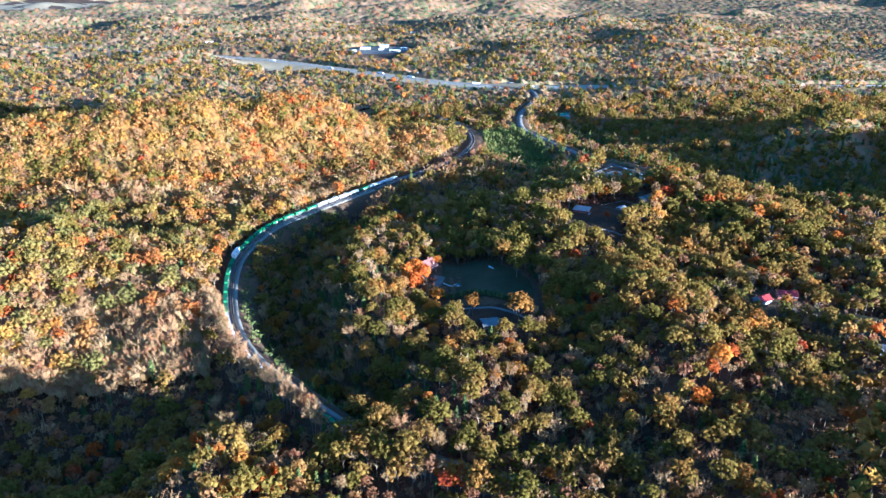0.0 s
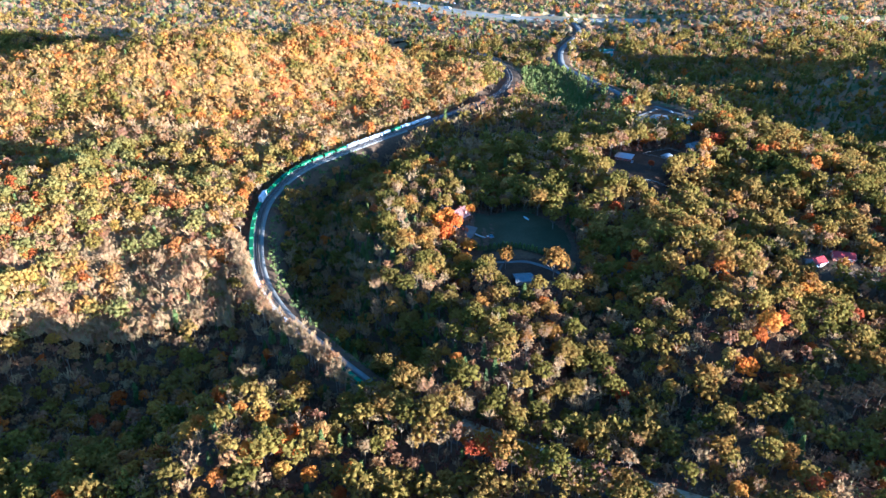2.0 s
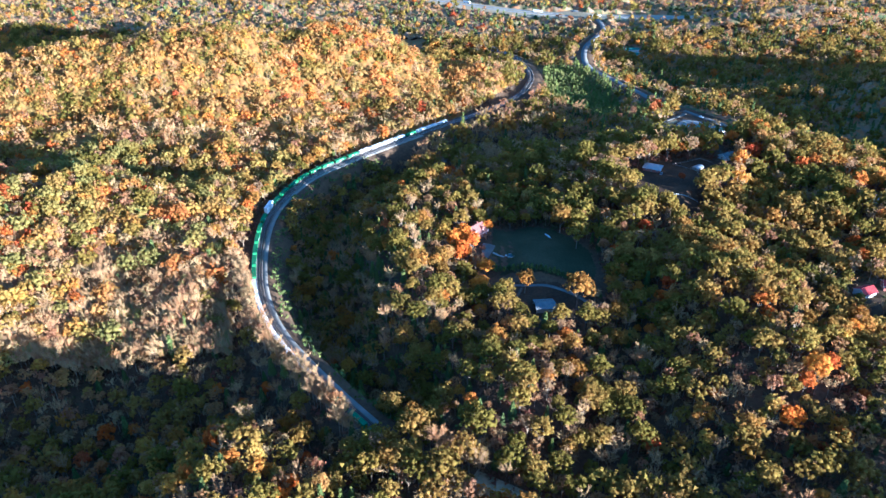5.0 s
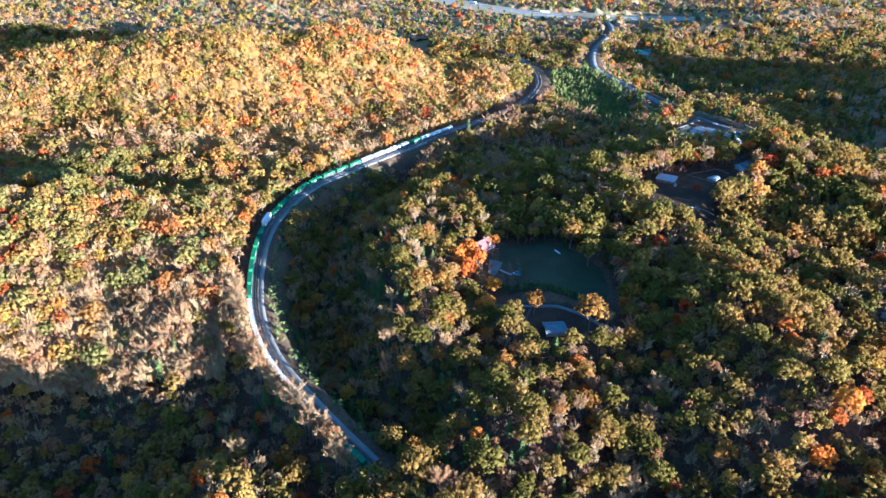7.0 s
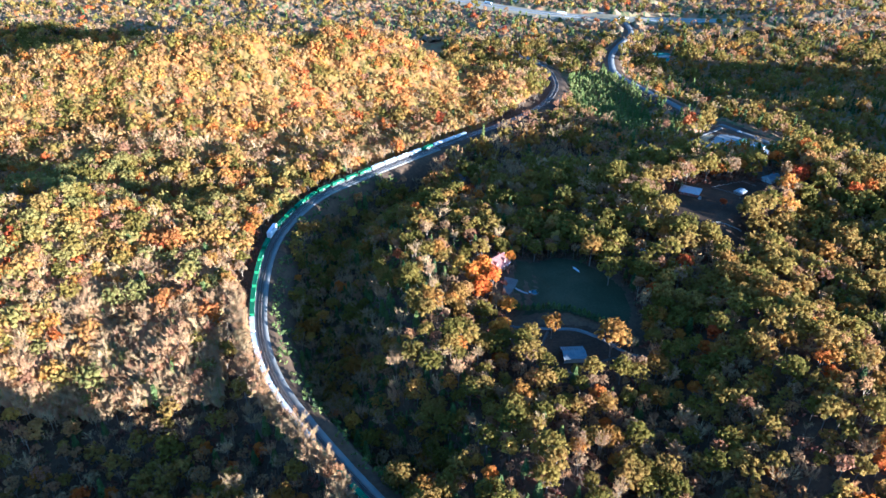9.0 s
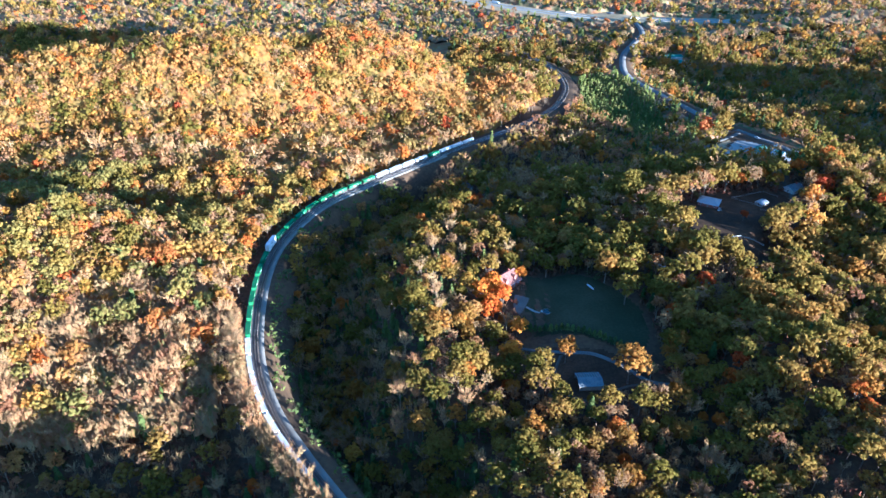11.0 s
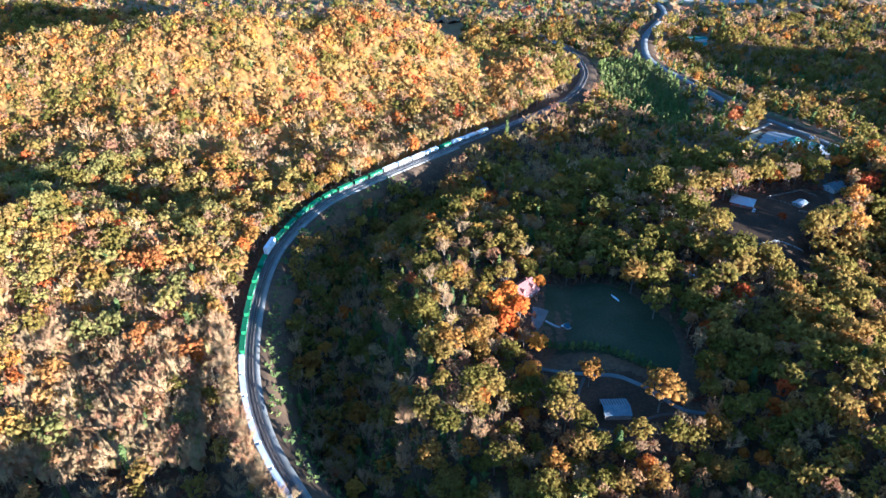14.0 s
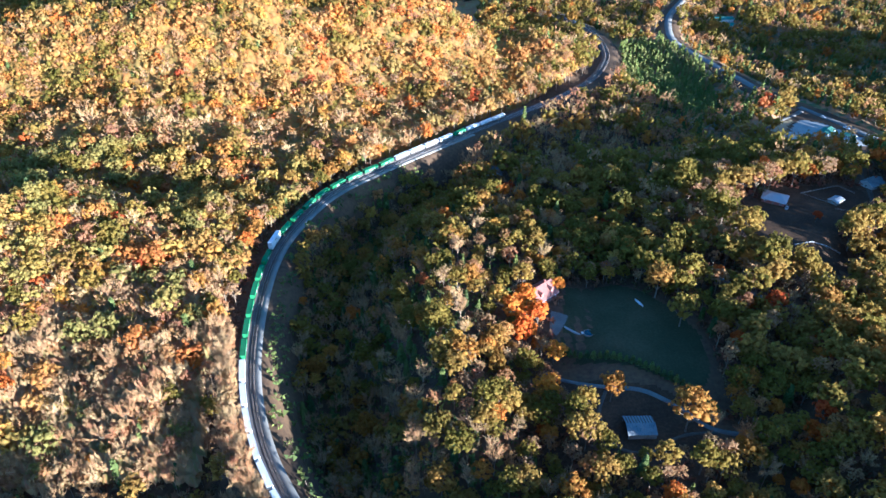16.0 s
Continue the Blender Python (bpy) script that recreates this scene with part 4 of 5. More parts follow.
def gable_house(name, x, y, rot, w, d, h, rise, wall, roof, label, category="house", over=0.5, chimney=True, dormers=0, sheet=0.0, porch=False, sink=0.6, hip=0.0):
    """A house with a ridge along its x axis: walls with gables (or a hipped roof), roof slopes, ridge cap, gutter boards, windows and a door."""
    z = zat(x, y)
    ob = thing(name, pose(x, y, z, 0, 0, rot), label, category)
    bm = bmesh.new()
    prof = [(-d / 2, -sink), (d / 2, -sink), (d / 2, h), (0, h + (0.1 if hip else rise)), (-d / 2, h)]
    a = [bm.verts.new((-w / 2, p, q)) for p, q in prof]
    b = [bm.verts.new((w / 2, p, q)) for p, q in prof]
    bm.faces.new(a[::-1])
    bm.faces.new(b)
    for i in range(5):
        j = (i + 1) % 5
        bm.faces.new((a[i], a[j], b[j], b[i]))
    bmesh.ops.recalc_face_normals(bm, faces=bm.faces[:])
    part("wall", bm, wall, ob)
    k = rise / (d / 2)
    top, eave = h + rise + 0.12, h - over * k + 0.12
    for s in (-1, 1):
        bm = bmesh.new()
        slab_quad(bm, (-w / 2 - over + hip, 0, top), (w / 2 + over - hip, 0, top), (w / 2 + over, s * (d / 2 + over), eave), (-w / 2 - over, s * (d / 2 + over), eave), 0.14)
        r = part("roof", bm, roof, ob)
        if hip:
            bm = bmesh.new()
            e = s * (w / 2 + over)
            slab_quad(bm, (e - s * hip, 0.02, top), (e - s * hip, -0.02, top), (e, -d / 2 - over, eave), (e, d / 2 + over, eave), 0.14)
            part("roof", bm, roof, ob)
        n = int((w + 2 * over) / 0.6) if sheet and not hip else 0
        if n:
            bm = bmesh.new()
            for i in range(n + 1):
                xx = -w / 2 - over + i * (w + 2 * over) / n
                slab_quad(bm, (xx - .03, s * 0.05, top + .05), (xx + .03, s * 0.05, top + .05), (xx + .03, s * (d / 2 + over), eave + .05), (xx - .03, s * (d / 2 + over), eave + .05), 0.06)
            part("seams", bm, roof, r)
        part("gutter", boxes((-w / 2 - over, w / 2 + over, s * (d / 2 + over) - 0.07, s * (d / 2 + over) + 0.07, eave - 0.2, eave - 0.04)), M_TRIM, ob)
        for e in () if hip else (-1, 1):
            bm = bmesh.new()
            xx = e * (w / 2 + over)
            slab_quad(bm, (xx - .06, 0, top + .03), (xx + .06, 0, top + .03), (xx + .06, s * (d / 2 + over), eave + .03), (xx - .06, s * (d / 2 + over), eave + .03), 0.26)
            part("bargeboard", bm, M_TRIM, ob)
    part("ridge_cap", boxes((-w / 2 - over + hip, w / 2 + over - hip, -0.16, 0.16, top - 0.04, top + 0.05)), roof, ob)
    if chimney:
        part("chimney", boxes((w * 0.22, w * 0.22 + 0.8, 0.4, 1.2, h + rise * 0.4, h + rise + 0.9), (w * 0.22 - .08, w * 0.22 + 0.88, 0.32, 1.28, h + rise + 0.9, h + rise + 1.02)), M_BRICK, ob, "red brick chimney")
    n = max(2, int(w / 3.4))
    for s, fc in ((-1, "y-"), (1, "y+")):
        for i in range(n):
            xx = -w / 2 + (i + 0.5) * w / n
            if i == n // 2 and s < 0:
                part("door", boxes((xx - 0.5, xx + 0.5, s * d / 2 - 0.04, s * d / 2 + 0.04, 0.05, 2.1)), M_WOOD, ob)
            else:
                window_part(ob, xx, s * d / 2, 0.95, 1.0, 1.2, fc)
    for s, fc in ((-1, "x-"), (1, "x+")):
        window_part(ob, s * w / 2, 0, 0.95, 1.1, 1.2, fc)
    for i in range(dormers):
        xx = -w / 2 + (i + 0.5 + 0.0) * w / dormers
        y0, y1 = -d * 0.16, -d * 0.40
        zb = h + rise - k * abs(y0)
        bm = bmesh.new()
        prof = [(xx - .8, h + rise - k * abs(y1) - 0.2), (xx + .8, h + rise - k * abs(y1) - 0.2), (xx + .8, zb), (xx, zb + 0.6), (xx - .8, zb)]
        a = [bm.verts.new((p, y1, q)) for p, q in prof]
        b = [bm.verts.new((p, 0.0 if q > zb else y0 * 0.4, q)) for p, q in prof]
        bm.faces.new(a)
        bm.faces.new(b[::-1])
        for q in range(5):
            bm.faces.new((a[q], a[(q + 1) % 5], b[(q + 1) % 5], b[q]))
        bmesh.ops.recalc_face_normals(bm, faces=bm.faces[:])
        dm = part("dormer", bm, wall, ob)
        for s in (-1, 1):
            bm = bmesh.new()
            slab_quad(bm, (xx, y1 - .2, zb + .72), (xx, 0.0, zb + .72), (xx + s * 1.0, 0.0, zb), (xx + s * 1.0, y1 - .2, zb), 0.08)
            part("dormer_roof", bm, roof, dm)
        window_part(ob, xx, y1, h + rise - k * abs(y1) + 0.1, 0.8, 0.75, "y-")
    if porch:
        p = part("porch", boxes((-w * 0.35, w * 0.35, -d / 2 - 2.4, -d / 2, -0.5, 0.25)), M_WOOD, ob)
        for i in range(4):
            xx = -w * 0.33 + i * w * 0.22
            part("post", boxes((xx - .07, xx + .07, -d / 2 - 2.3, -d / 2 - 2.16, 0.25, 2.4)), M_TRIM, p)
        bm = bmesh.new()
        slab_quad(bm, (-w * 0.38, -d / 2, 2.9), (w * 0.38, -d / 2, 2.9), (w * 0.38, -d / 2 - 2.7, 2.4), (-w * 0.38, -d / 2 - 2.7, 2.4), 0.12)
        part("porch_roof", bm, roof, p)
    CLEAR.append((x, y, max(w, d) * 0.5 + 3.0))
    return ob


gable_house("farmhouse", 45, 482, 44, 15, 12, 3.6, 4.6, M_BRICK, M_ROOFPINK, "house with a faded pink metal roof and two dormers", dormers=2, sheet=1, porch=False)
gable_house("brick_cottage", 202, 581, -30, 13.5, 11.0, 3.0, 2.0, M_BRICK, M_ROOFWHITE, "red brick cottage with a pale hipped roof", chimney=False, hip=4.8, over=0.9)
gable_house("dark_roofed_house", 127, 507, 24, 13, 9, 2.9, 2.6, M_SIDING, M_ROOFDARK, "house with dark shingles and white gable trim")
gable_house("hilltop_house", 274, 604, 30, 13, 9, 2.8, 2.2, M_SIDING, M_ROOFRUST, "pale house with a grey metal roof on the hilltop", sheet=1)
gable_house("red_roofed_house", 274, 394, 20, 10, 8, 2.9, 2.2, M_SIDING, M_ROOFRED, "pale house with a bright red metal roof", chimney=False, sheet=1)
gable_house("red_roofed_barn", 295, 399, -18, 13, 8, 3.0, 2.4, M_BRICK, M_ROOFRED, "long house with a bright red metal roof", chimney=False, sheet=1)
gable_house("long_house", 355, 516, 2, 20, 9, 2.8, 2.0, M_SIDING, M_ROOFWHITE, "long low house with a pale roof among trees", sheet=1)
gable_house("white_house", 318, 326, -20, 11, 8, 2.8, 2.0, M_TRIM, M_ROOFWHITE, "white house with a pale roof at the lawn's end", chimney=False)
gable_house("valley_house", 24, 649, 10, 15, 9, 2.8, 1.8, M_SIDING, M_ROOFDARK, "shaded house with a dark roof in the hollow")
gable_house("white_shed", 205, 505, -25, 6, 4.2, 2.2, 1.0, M_TRIM, M_ROOFWHITE, "small white garden shed with a pale roof", "shed", 0.2, False)
gable_house("wrecked_shed", 240, 580, 35, 8, 6, 2.2, 0.9, M_WOOD, M_ROOFWHITE, "tumbledown shed with a pale sagging roof", "shed", 0.3, False)
gable_house("roadside_office", 298, 722, 43, 20, 8, 3.0, 1.4, M_SIDING, M_ROOFGREEN, "roadside office with a green metal roof", "office", chimney=False, sheet=1)
gable_house("lot_shed", 316, 716, -50, 8, 5, 2.6, 1.0, M_SIDING, M_ROOFGREEN, "low shed with a green roof on the lot", "shed", chimney=False)
for (hx, hy, hw_, hr) in ((336, 1112, 26, 10), (346, 1092, 22, 10)):
    gable_house("valley_store", hx, hy, hr, hw_, 12, 4, 2, M_SIDING, M_ROOFGREEN, "long store shed with a green metal roof", "shed", chimney=False)


def tin_barn(x, y, rot):
    """A barn whose roof is of separate tin sheets with gaps, on posts and purlins."""
    w, d, h, rise = 12.0, 10.0, 3.0, 1.5
    ob = thing("barn", pose(x, y, zat(x, y), 0, 0, rot), "weathered barn with a patchy striped tin roof", "barn")
    for sx in (-1, 0, 1):
        for sy in (-1, 1):
            part("post", boxes((sx * (w / 2 - .2) - .12, sx * (w / 2 - .2) + .12, sy * (d / 2 - .2) - .12, sy * (d / 2 - .2) + .12, -0.6, h)), M_WOOD, ob)
    for sy in (-1, 1):
        for i in range(20):
            xx = -w / 2 + i * w / 20
            part("board", boxes((xx + .01, xx + w / 20 - .01, sy * d / 2 - .03, sy * d / 2 + .03, -0.4, h - 0.1)), M_WOOD, ob)
    part("beam", boxes((-w / 2, w / 2, -.1, .1, h + rise - .35, h + rise - .1)), M_WOOD, ob)
    g = random.Random(4)
    for s, n, gap in ((1, 10, 0.55), (-1, 9, 0.05)):
        for i in range(n):
            x0 = -w / 2 - .3 + i * (w + .6) / n
            x1 = x0 + (w + .6) / n - gap
            lift = g.uniform(0, .05)
            bm = bmesh.new()
            slab_quad(bm, (x0, 0, h + rise + lift), (x1, 0, h + rise + lift), (x1, s * (d / 2 + .4), h - .1 + lift), (x0, s * (d / 2 + .4), h - .1 + lift), 0.04)
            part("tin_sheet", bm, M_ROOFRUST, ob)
        bm = bmesh.new()
        slab_quad(bm, (-w / 2 - .3, 0, h + rise - .09), (w / 2 + .3, 0, h + rise - .09), (w / 2 + .3, s * (d / 2 + .3), h - .2), (-w / 2 - .3, s * (d / 2 + .3), h - .2), 0.05)
        part("roof_deck", bm, M_CARFRAME, ob)
    CLEAR.append((x, y, 14))


tin_barn(80.5, 396, 3)


def box_hall(x, y, rot, w, d, h, roof, label):
    ob = thing("commercial_building", pose(x, y, zat(x, y), 0, 0, rot), label, "building", "buildings by the highway")
    part("wall", boxes((-w / 2, w / 2, -d / 2, d / 2, -1, h), bevel=0.1), M_SIDING, ob)
    part("roof", boxes((-w / 2 - .4, w / 2 + .4, -d / 2 - .4, d / 2 + .4, h, h + 0.5)), roof, ob)
    part("parapet", boxes((-w / 2 - .4, w / 2 + .4, -d / 2 - .5, -d / 2 - .2, h - .6, h + 1.0)), M_TRIM, ob)
    for i in range(int(w / 6)):
        xx = -w / 2 + 3 + i * 6
        part("loading_door", boxes((xx - 1.6, xx + 1.6, -d / 2 - .06, -d / 2 + .02, 0, 3.4)), M_ROOFDARK, ob)
    CLEAR.append((x, y, max(w, d) * 0.6 + 8))


for bx, by, br, bw, bd, bh in ((20, 1850, -10, 40, 26, 8), (70, 1880, -10, 34, 30, 10), (95, 1800, -12, 44, 20, 7), (60, 1830, 80, 24, 16, 6), (120, 1840, 0, 26, 18, 7), (-10, 1810, 0, 22, 16, 6),
                               (118, 1560, -38, 46, 16, 6), (170, 1520, -38, 34, 14, 5), (260, 1592, -20, 34, 18, 7), (668, 1833, 10, 42, 20, 8), (859, 1271, 5, 34, 16, 6), (-420, 2080, 20, 40, 20, 8), (-640, 2300, 0, 34, 22, 8), (180, 2250, 0, 36, 24, 8), (-900, 2450, 0, 44, 26, 9), (620, 2350, 0, 40, 24, 9)):
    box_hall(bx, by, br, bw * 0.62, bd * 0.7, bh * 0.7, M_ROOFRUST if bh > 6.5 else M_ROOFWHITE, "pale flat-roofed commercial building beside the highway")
CLEAR += [(50, 1770, 80), (60, 1840, 95), (50, 1720, 50), (150, 1500, 40)]


def pylon(x, y, h=36):
    """A lattice power pylon with three pairs of arms."""
    ob = thing("power_pylon", pose(x, y, zat(x, y), 0, 0, 35), "grey lattice steel power pylon above the trees", "pylon", "pylons of the power line")
    pieces = []

    def rod(p, q, r=0.16):
        pieces.append(limb(p, q, r, r, 4))
    half = lambda z: 3.6 * (1 - z / h) + 0.7 * z / h
    lv = [0, 7, 13, 18.5, 23, 27, 31, h]
    for i in range(len(lv) - 1):
        a, b = half(lv[i]), half(lv[i + 1])
        for sx, sy in ((1, 1), (1, -1), (-1, -1), (-1, 1)):
            rod((sx * a, sy * a, lv[i]), (sx * b, sy * b, lv[i + 1]), 0.2)
            tx, ty = -sy, sx
            rod((sx * a, sy * a, lv[i]), (tx * b, ty * b, lv[i + 1]), 0.11)
            rod((sx * b, sy * b, lv[i + 1]), (tx * b, ty * b, lv[i + 1]), 0.1)
    v, f = joined(pieces)
    o = new("tower", tri_mesh("tower", v, f, [M_CARFRAME]))
    o.parent = ob
    for z, L in ((24, 6), (28.5, 7.5), (33, 5.5)):
        for s in (-1, 1):
            v, f = joined([limb((s * 0.8, 0, z), (s * L, 0, z + 0.6), .16, .1), limb((s * 0.8, 0, z + 1.8), (s * L, 0, z + 0.6), .12, .1), limb((s * L, 0, z + 0.6), (s * L, 0, z - 1.2), .12, .12)])
            o = new("arm", tri_mesh("arm", v, f, [M_CARFRAME]))
            o.parent = ob
    CLEAR.append((x, y, 14))


for qx_, qy_ in ((-738, 1674), (-659, 1724), (-583, 1743), (-673, 1846)):
    pylon(qx_, qy_)

# ---- the freight train on the outer track ----
PITCH = 15.5


def wagon_proto():
    ob = thing("well_wagon", Matrix.Identity(4), "dark steel articulated container well wagon on the outer track", "rail wagon", "wagons of the freight train")
    part("side_sill", boxes((-7.0, 7.0, 1.25, 1.42, 0.45, 1.5)), M_CARFRAME, ob)
    part("side_sill", boxes((-7.0, 7.0, -1.42, -1.25, 0.45, 1.5)), M_CARFRAME, ob)
    part("floor", boxes((-6.6, 6.6, -1.25, 1.25, 0.42, 0.56)), M_CARFRAME, ob)
    for s in (-1, 1):
        part("end_platform", boxes((s * 7.2 - .55, s * 7.2 + .55, -1.3, 1.3, 1.0, 1.35)), M_CARFRAME, ob)
    b = part("bogie", boxes((6.6, 8.9, -1.1, -0.9, 0.55, 0.95), (6.6, 8.9, 0.9, 1.1, 0.55, 0.95), (7.5, 8.0, -1.1, 1.1, 0.6, 0.9)), M_CARFRAME, ob)
    for wx in (6.95, 8.55):
        bm = bmesh.new()
        bmesh.ops.create_cone(bm, segments=14, radius1=0.44, radius2=0.44, depth=1.6, cap_ends=True, matrix=Matrix.Translation((wx, 0, 0.74)) @ Matrix.Rotation(math.pi / 2, 4, "X"))
        part("wheelset", bm, M_STEEL, b)
    return ob


def container_proto(colour, mat, L, high, base, marks):
    ob = thing("shipping_container", Matrix.Identity(4), colour + " corrugated steel shipping container on a wagon of the train", "container", "containers of the freight train")
    w, z0, z1 = 1.25, base, base + high
    bm = bmesh.new()
    n = int(L / 0.28)
    for s in (-1, 1):
        pts_ = []
        for i in range(n + 1):
            xx = -L / 2 + 0.12 + i * (L - 0.24) / n
            pts_.append((xx, s * (w - (0.05 if i % 2 else 0.0))))
        lo = [bm.verts.new((x, y, z0 + .12)) for x, y in pts_]
        hi = [bm.verts.new((x, y, z1 - .1)) for x, y in pts_]
        for i in range(n):
            bm.faces.new((lo[i], lo[i + 1], hi[i + 1], hi[i]))
    box(bm, -L / 2 + .1, L / 2 - .1, -w + .06, w - .06, z0 + .05, z1 - .04)
    bmesh.ops.recalc_face_normals(bm, faces=bm.faces[:])
    body = part("body", bm, mat, ob)
    for sx in (-1, 1):
        for sy in (-1, 1):
            part("corner_post", boxes((sx * (L / 2 - .09) - .09, sx * (L / 2 - .09) + .09, sy * (w - .06) - .08, sy * (w - .06) + .08, z0, z1)), mat, ob)
    for sy in (-1, 1):
        part("rail", boxes((-L / 2, L / 2, sy * (w - .05) - .07, sy * (w - .05) + .07, z1 - .12, z1 + .01)), mat, ob)
        part("rail", boxes((-L / 2, L / 2, sy * (w - .05) - .07, sy * (w - .05) + .07, z0 - .01, z0 + .14)), mat, ob)
    part("door", boxes((L / 2 - .02, L / 2 + .05, -w + .15, -0.03, z0 + .12, z1 - .12), (L / 2 - .02, L / 2 + .05, 0.03, w - .15, z0 + .12, z1 - .12)), mat, ob)
    if marks:
        for sy in (-1, 1):
            for u0, u1, h0, h1 in ((-0.16, 0.05, 0.42, 0.62), (0.18, 0.24, 0.45, 0.6)):
                part("marking", boxes((L * u0, L * u1, sy * (w + .012) - .01, sy * (w + .012) + .01, z0 + high * h0, z0 + high * h1)),
                     M_MARK if mat is M_WHITEBOX else M_WHITEBOX, body, "plain marking bar")
    return ob


W0 = wagon_proto()
GREEN_LOW = container_proto("green", M_GREENBOX, 12.6, 2.9, 0.6, True)
WHITE_LOW = container_proto("white", M_WHITEBOX, 13.6, 2.9, 0.6, True)
GREEN_TOP = container_proto("green", M_GREENBOX, 12.6, 2.7, 3.52, True)
WHITE_TOP = container_proto("white", M_WHITEBOX, 13.6, 2.7, 3.52, True)
# from the front of the train back to its tail: g one green, w one white, W two white
CONSIST = "wwwgggg" + "wwwwwww" + "gggggg" + "W" + "gggggggg" + "wwww" + "g" + "www"
near_i = int(np.argmin(np.hypot(OUTER[:, 0] + 107, OUTER[:, 1] - 529)))
seg_ = np.r_[0, np.cumsum(np.linalg.norm(np.diff(OUTER, axis=0), axis=1))]
S_WHITE = float(seg_[near_i])
for k, code in enumerate(CONSIST):
    s = S_WHITE + (k - 20) * PITCH
    x, y, h, _ = along(OUTER, [s])
    m = pose(float(x[0]), float(y[0]), float(rail_z(y[0])) + 0.30, 0, 0, math.degrees(float(h[0])))
    copy_thing(W0, m)
    low, top = (WHITE_LOW, WHITE_TOP) if code in "wW" else (GREEN_LOW, GREEN_TOP)
    copy_thing(low, m)
    if code in "W":
        copy_thing(top, m)
for proto in (W0, GREEN_LOW, WHITE_LOW, GREEN_TOP, WHITE_TOP):
    for o in [*proto.children_recursive, proto]:
        bpy.data.objects.remove(o)


# ---- yard things ----
def round_pool(x, y):
    ob = thing("swimming_pool", pose(x, y, zat(x, y) + 0.1), "low round pool with dark water and a worn timber rim", "pool")
    def ring(r0, r1, z0, z1):
        bm = bmesh.new()
        n = 28
        rows = [[bm.verts.new((r * math.cos(a * 2 * math.pi / n), r * math.sin(a * 2 * math.pi / n), z)) for a in range(n)] for r, z in ((r1, z0), (r1, z1), (r0, z1), (r0, z0))]
        for q in range(3):
            for a in range(n):
                bm.faces.new((rows[q][a], rows[q][(a + 1) % n], rows[q + 1][(a + 1) % n], rows[q + 1][a]))
        bmesh.ops.recalc_face_normals(bm, faces=bm.faces[:])
        return bm
    part("pool_wall", ring(2.4, 2.5, -0.4, 0.5), M_WOOD, ob)
    part("rim", ring(2.3, 2.55, 0.5, 0.56), M_WOOD, ob)
    bm = bmesh.new()
    bmesh.ops.create_cone(bm, segments=28, radius1=2.4, radius2=2.4, depth=0.5, cap_ends=True, matrix=Matrix.Translation((0, 0, 0.1)))
    part("water", bm, M_POOL, ob)
    dk = part("deck", boxes((-3.6, -2.5, -0.8, 0.8, 0.4, 0.5)), M_SIDING, ob)
    for sx in (-3.5, -2.6):
        for sy in (-0.7, 0.7):
            part("post", boxes((sx - .06, sx + .06, sy - .06, sy + .06, -0.3, 0.4)), M_WOOD, dk)


round_pool(67.5, 456.5)
ribbon("path_pool", smooth_line([(56, 461), (60, 458.5), (63.5, 456.5)], 1.5), 0.6, -0.6, 0.26, M_CONCRETE, "pale plank path to the pool", "path")


def fence(points, label, post_gap=2.6, h=1.2, mat=None):
    mat = mat or M_SIDING
    line = smooth_line(points, 50) if len(points) < 3 else np.array(points, float)
    ob = thing("fence", Matrix.Identity(4), label, "fence")
    for (x0, y0), (x1, y1) in zip(line[:-1], line[1:]):
        L = math.hypot(x1 - x0, y1 - y0)
        n = max(1, int(L / post_gap))
        for i in range(n + 1):
            x, y = x0 + (x1 - x0) * i / n, y0 + (y1 - y0) * i / n
            z = zat(x, y)
            part("post", boxes((x - .07, x + .07, y - .07, y + .07, z - 0.3, z + h)), mat, ob)
            if i < n:
                xa, ya = x0 + (x1 - x0) * (i + 1) / n, y0 + (y1 - y0) * (i + 1) / n
                za = zat(xa, ya)
                for q in (0.45, 0.95):
                    v, f = limb((x, y, z + h * q), (xa, ya, za + h * q), 0.09, 0.09, 4)
                    o = new("fence_rail", tri_mesh("fence_rail", v, f, [mat]))
                    o.parent = ob


fence([(222, 590), (250, 601), (257, 592)], "grey rail fence round the hilltop paddock", mat=M_WOOD)
fence([(222, 590), (236, 578)], "grey rail fence round the hilltop paddock", mat=M_WOOD)
fence([(236, 571), (248, 566)], "grey rail fence beside the tumbledown shed", mat=M_WOOD)
fence([(193, 529), (206, 533), (222, 529)], "pale rail fence along the yard's edge")


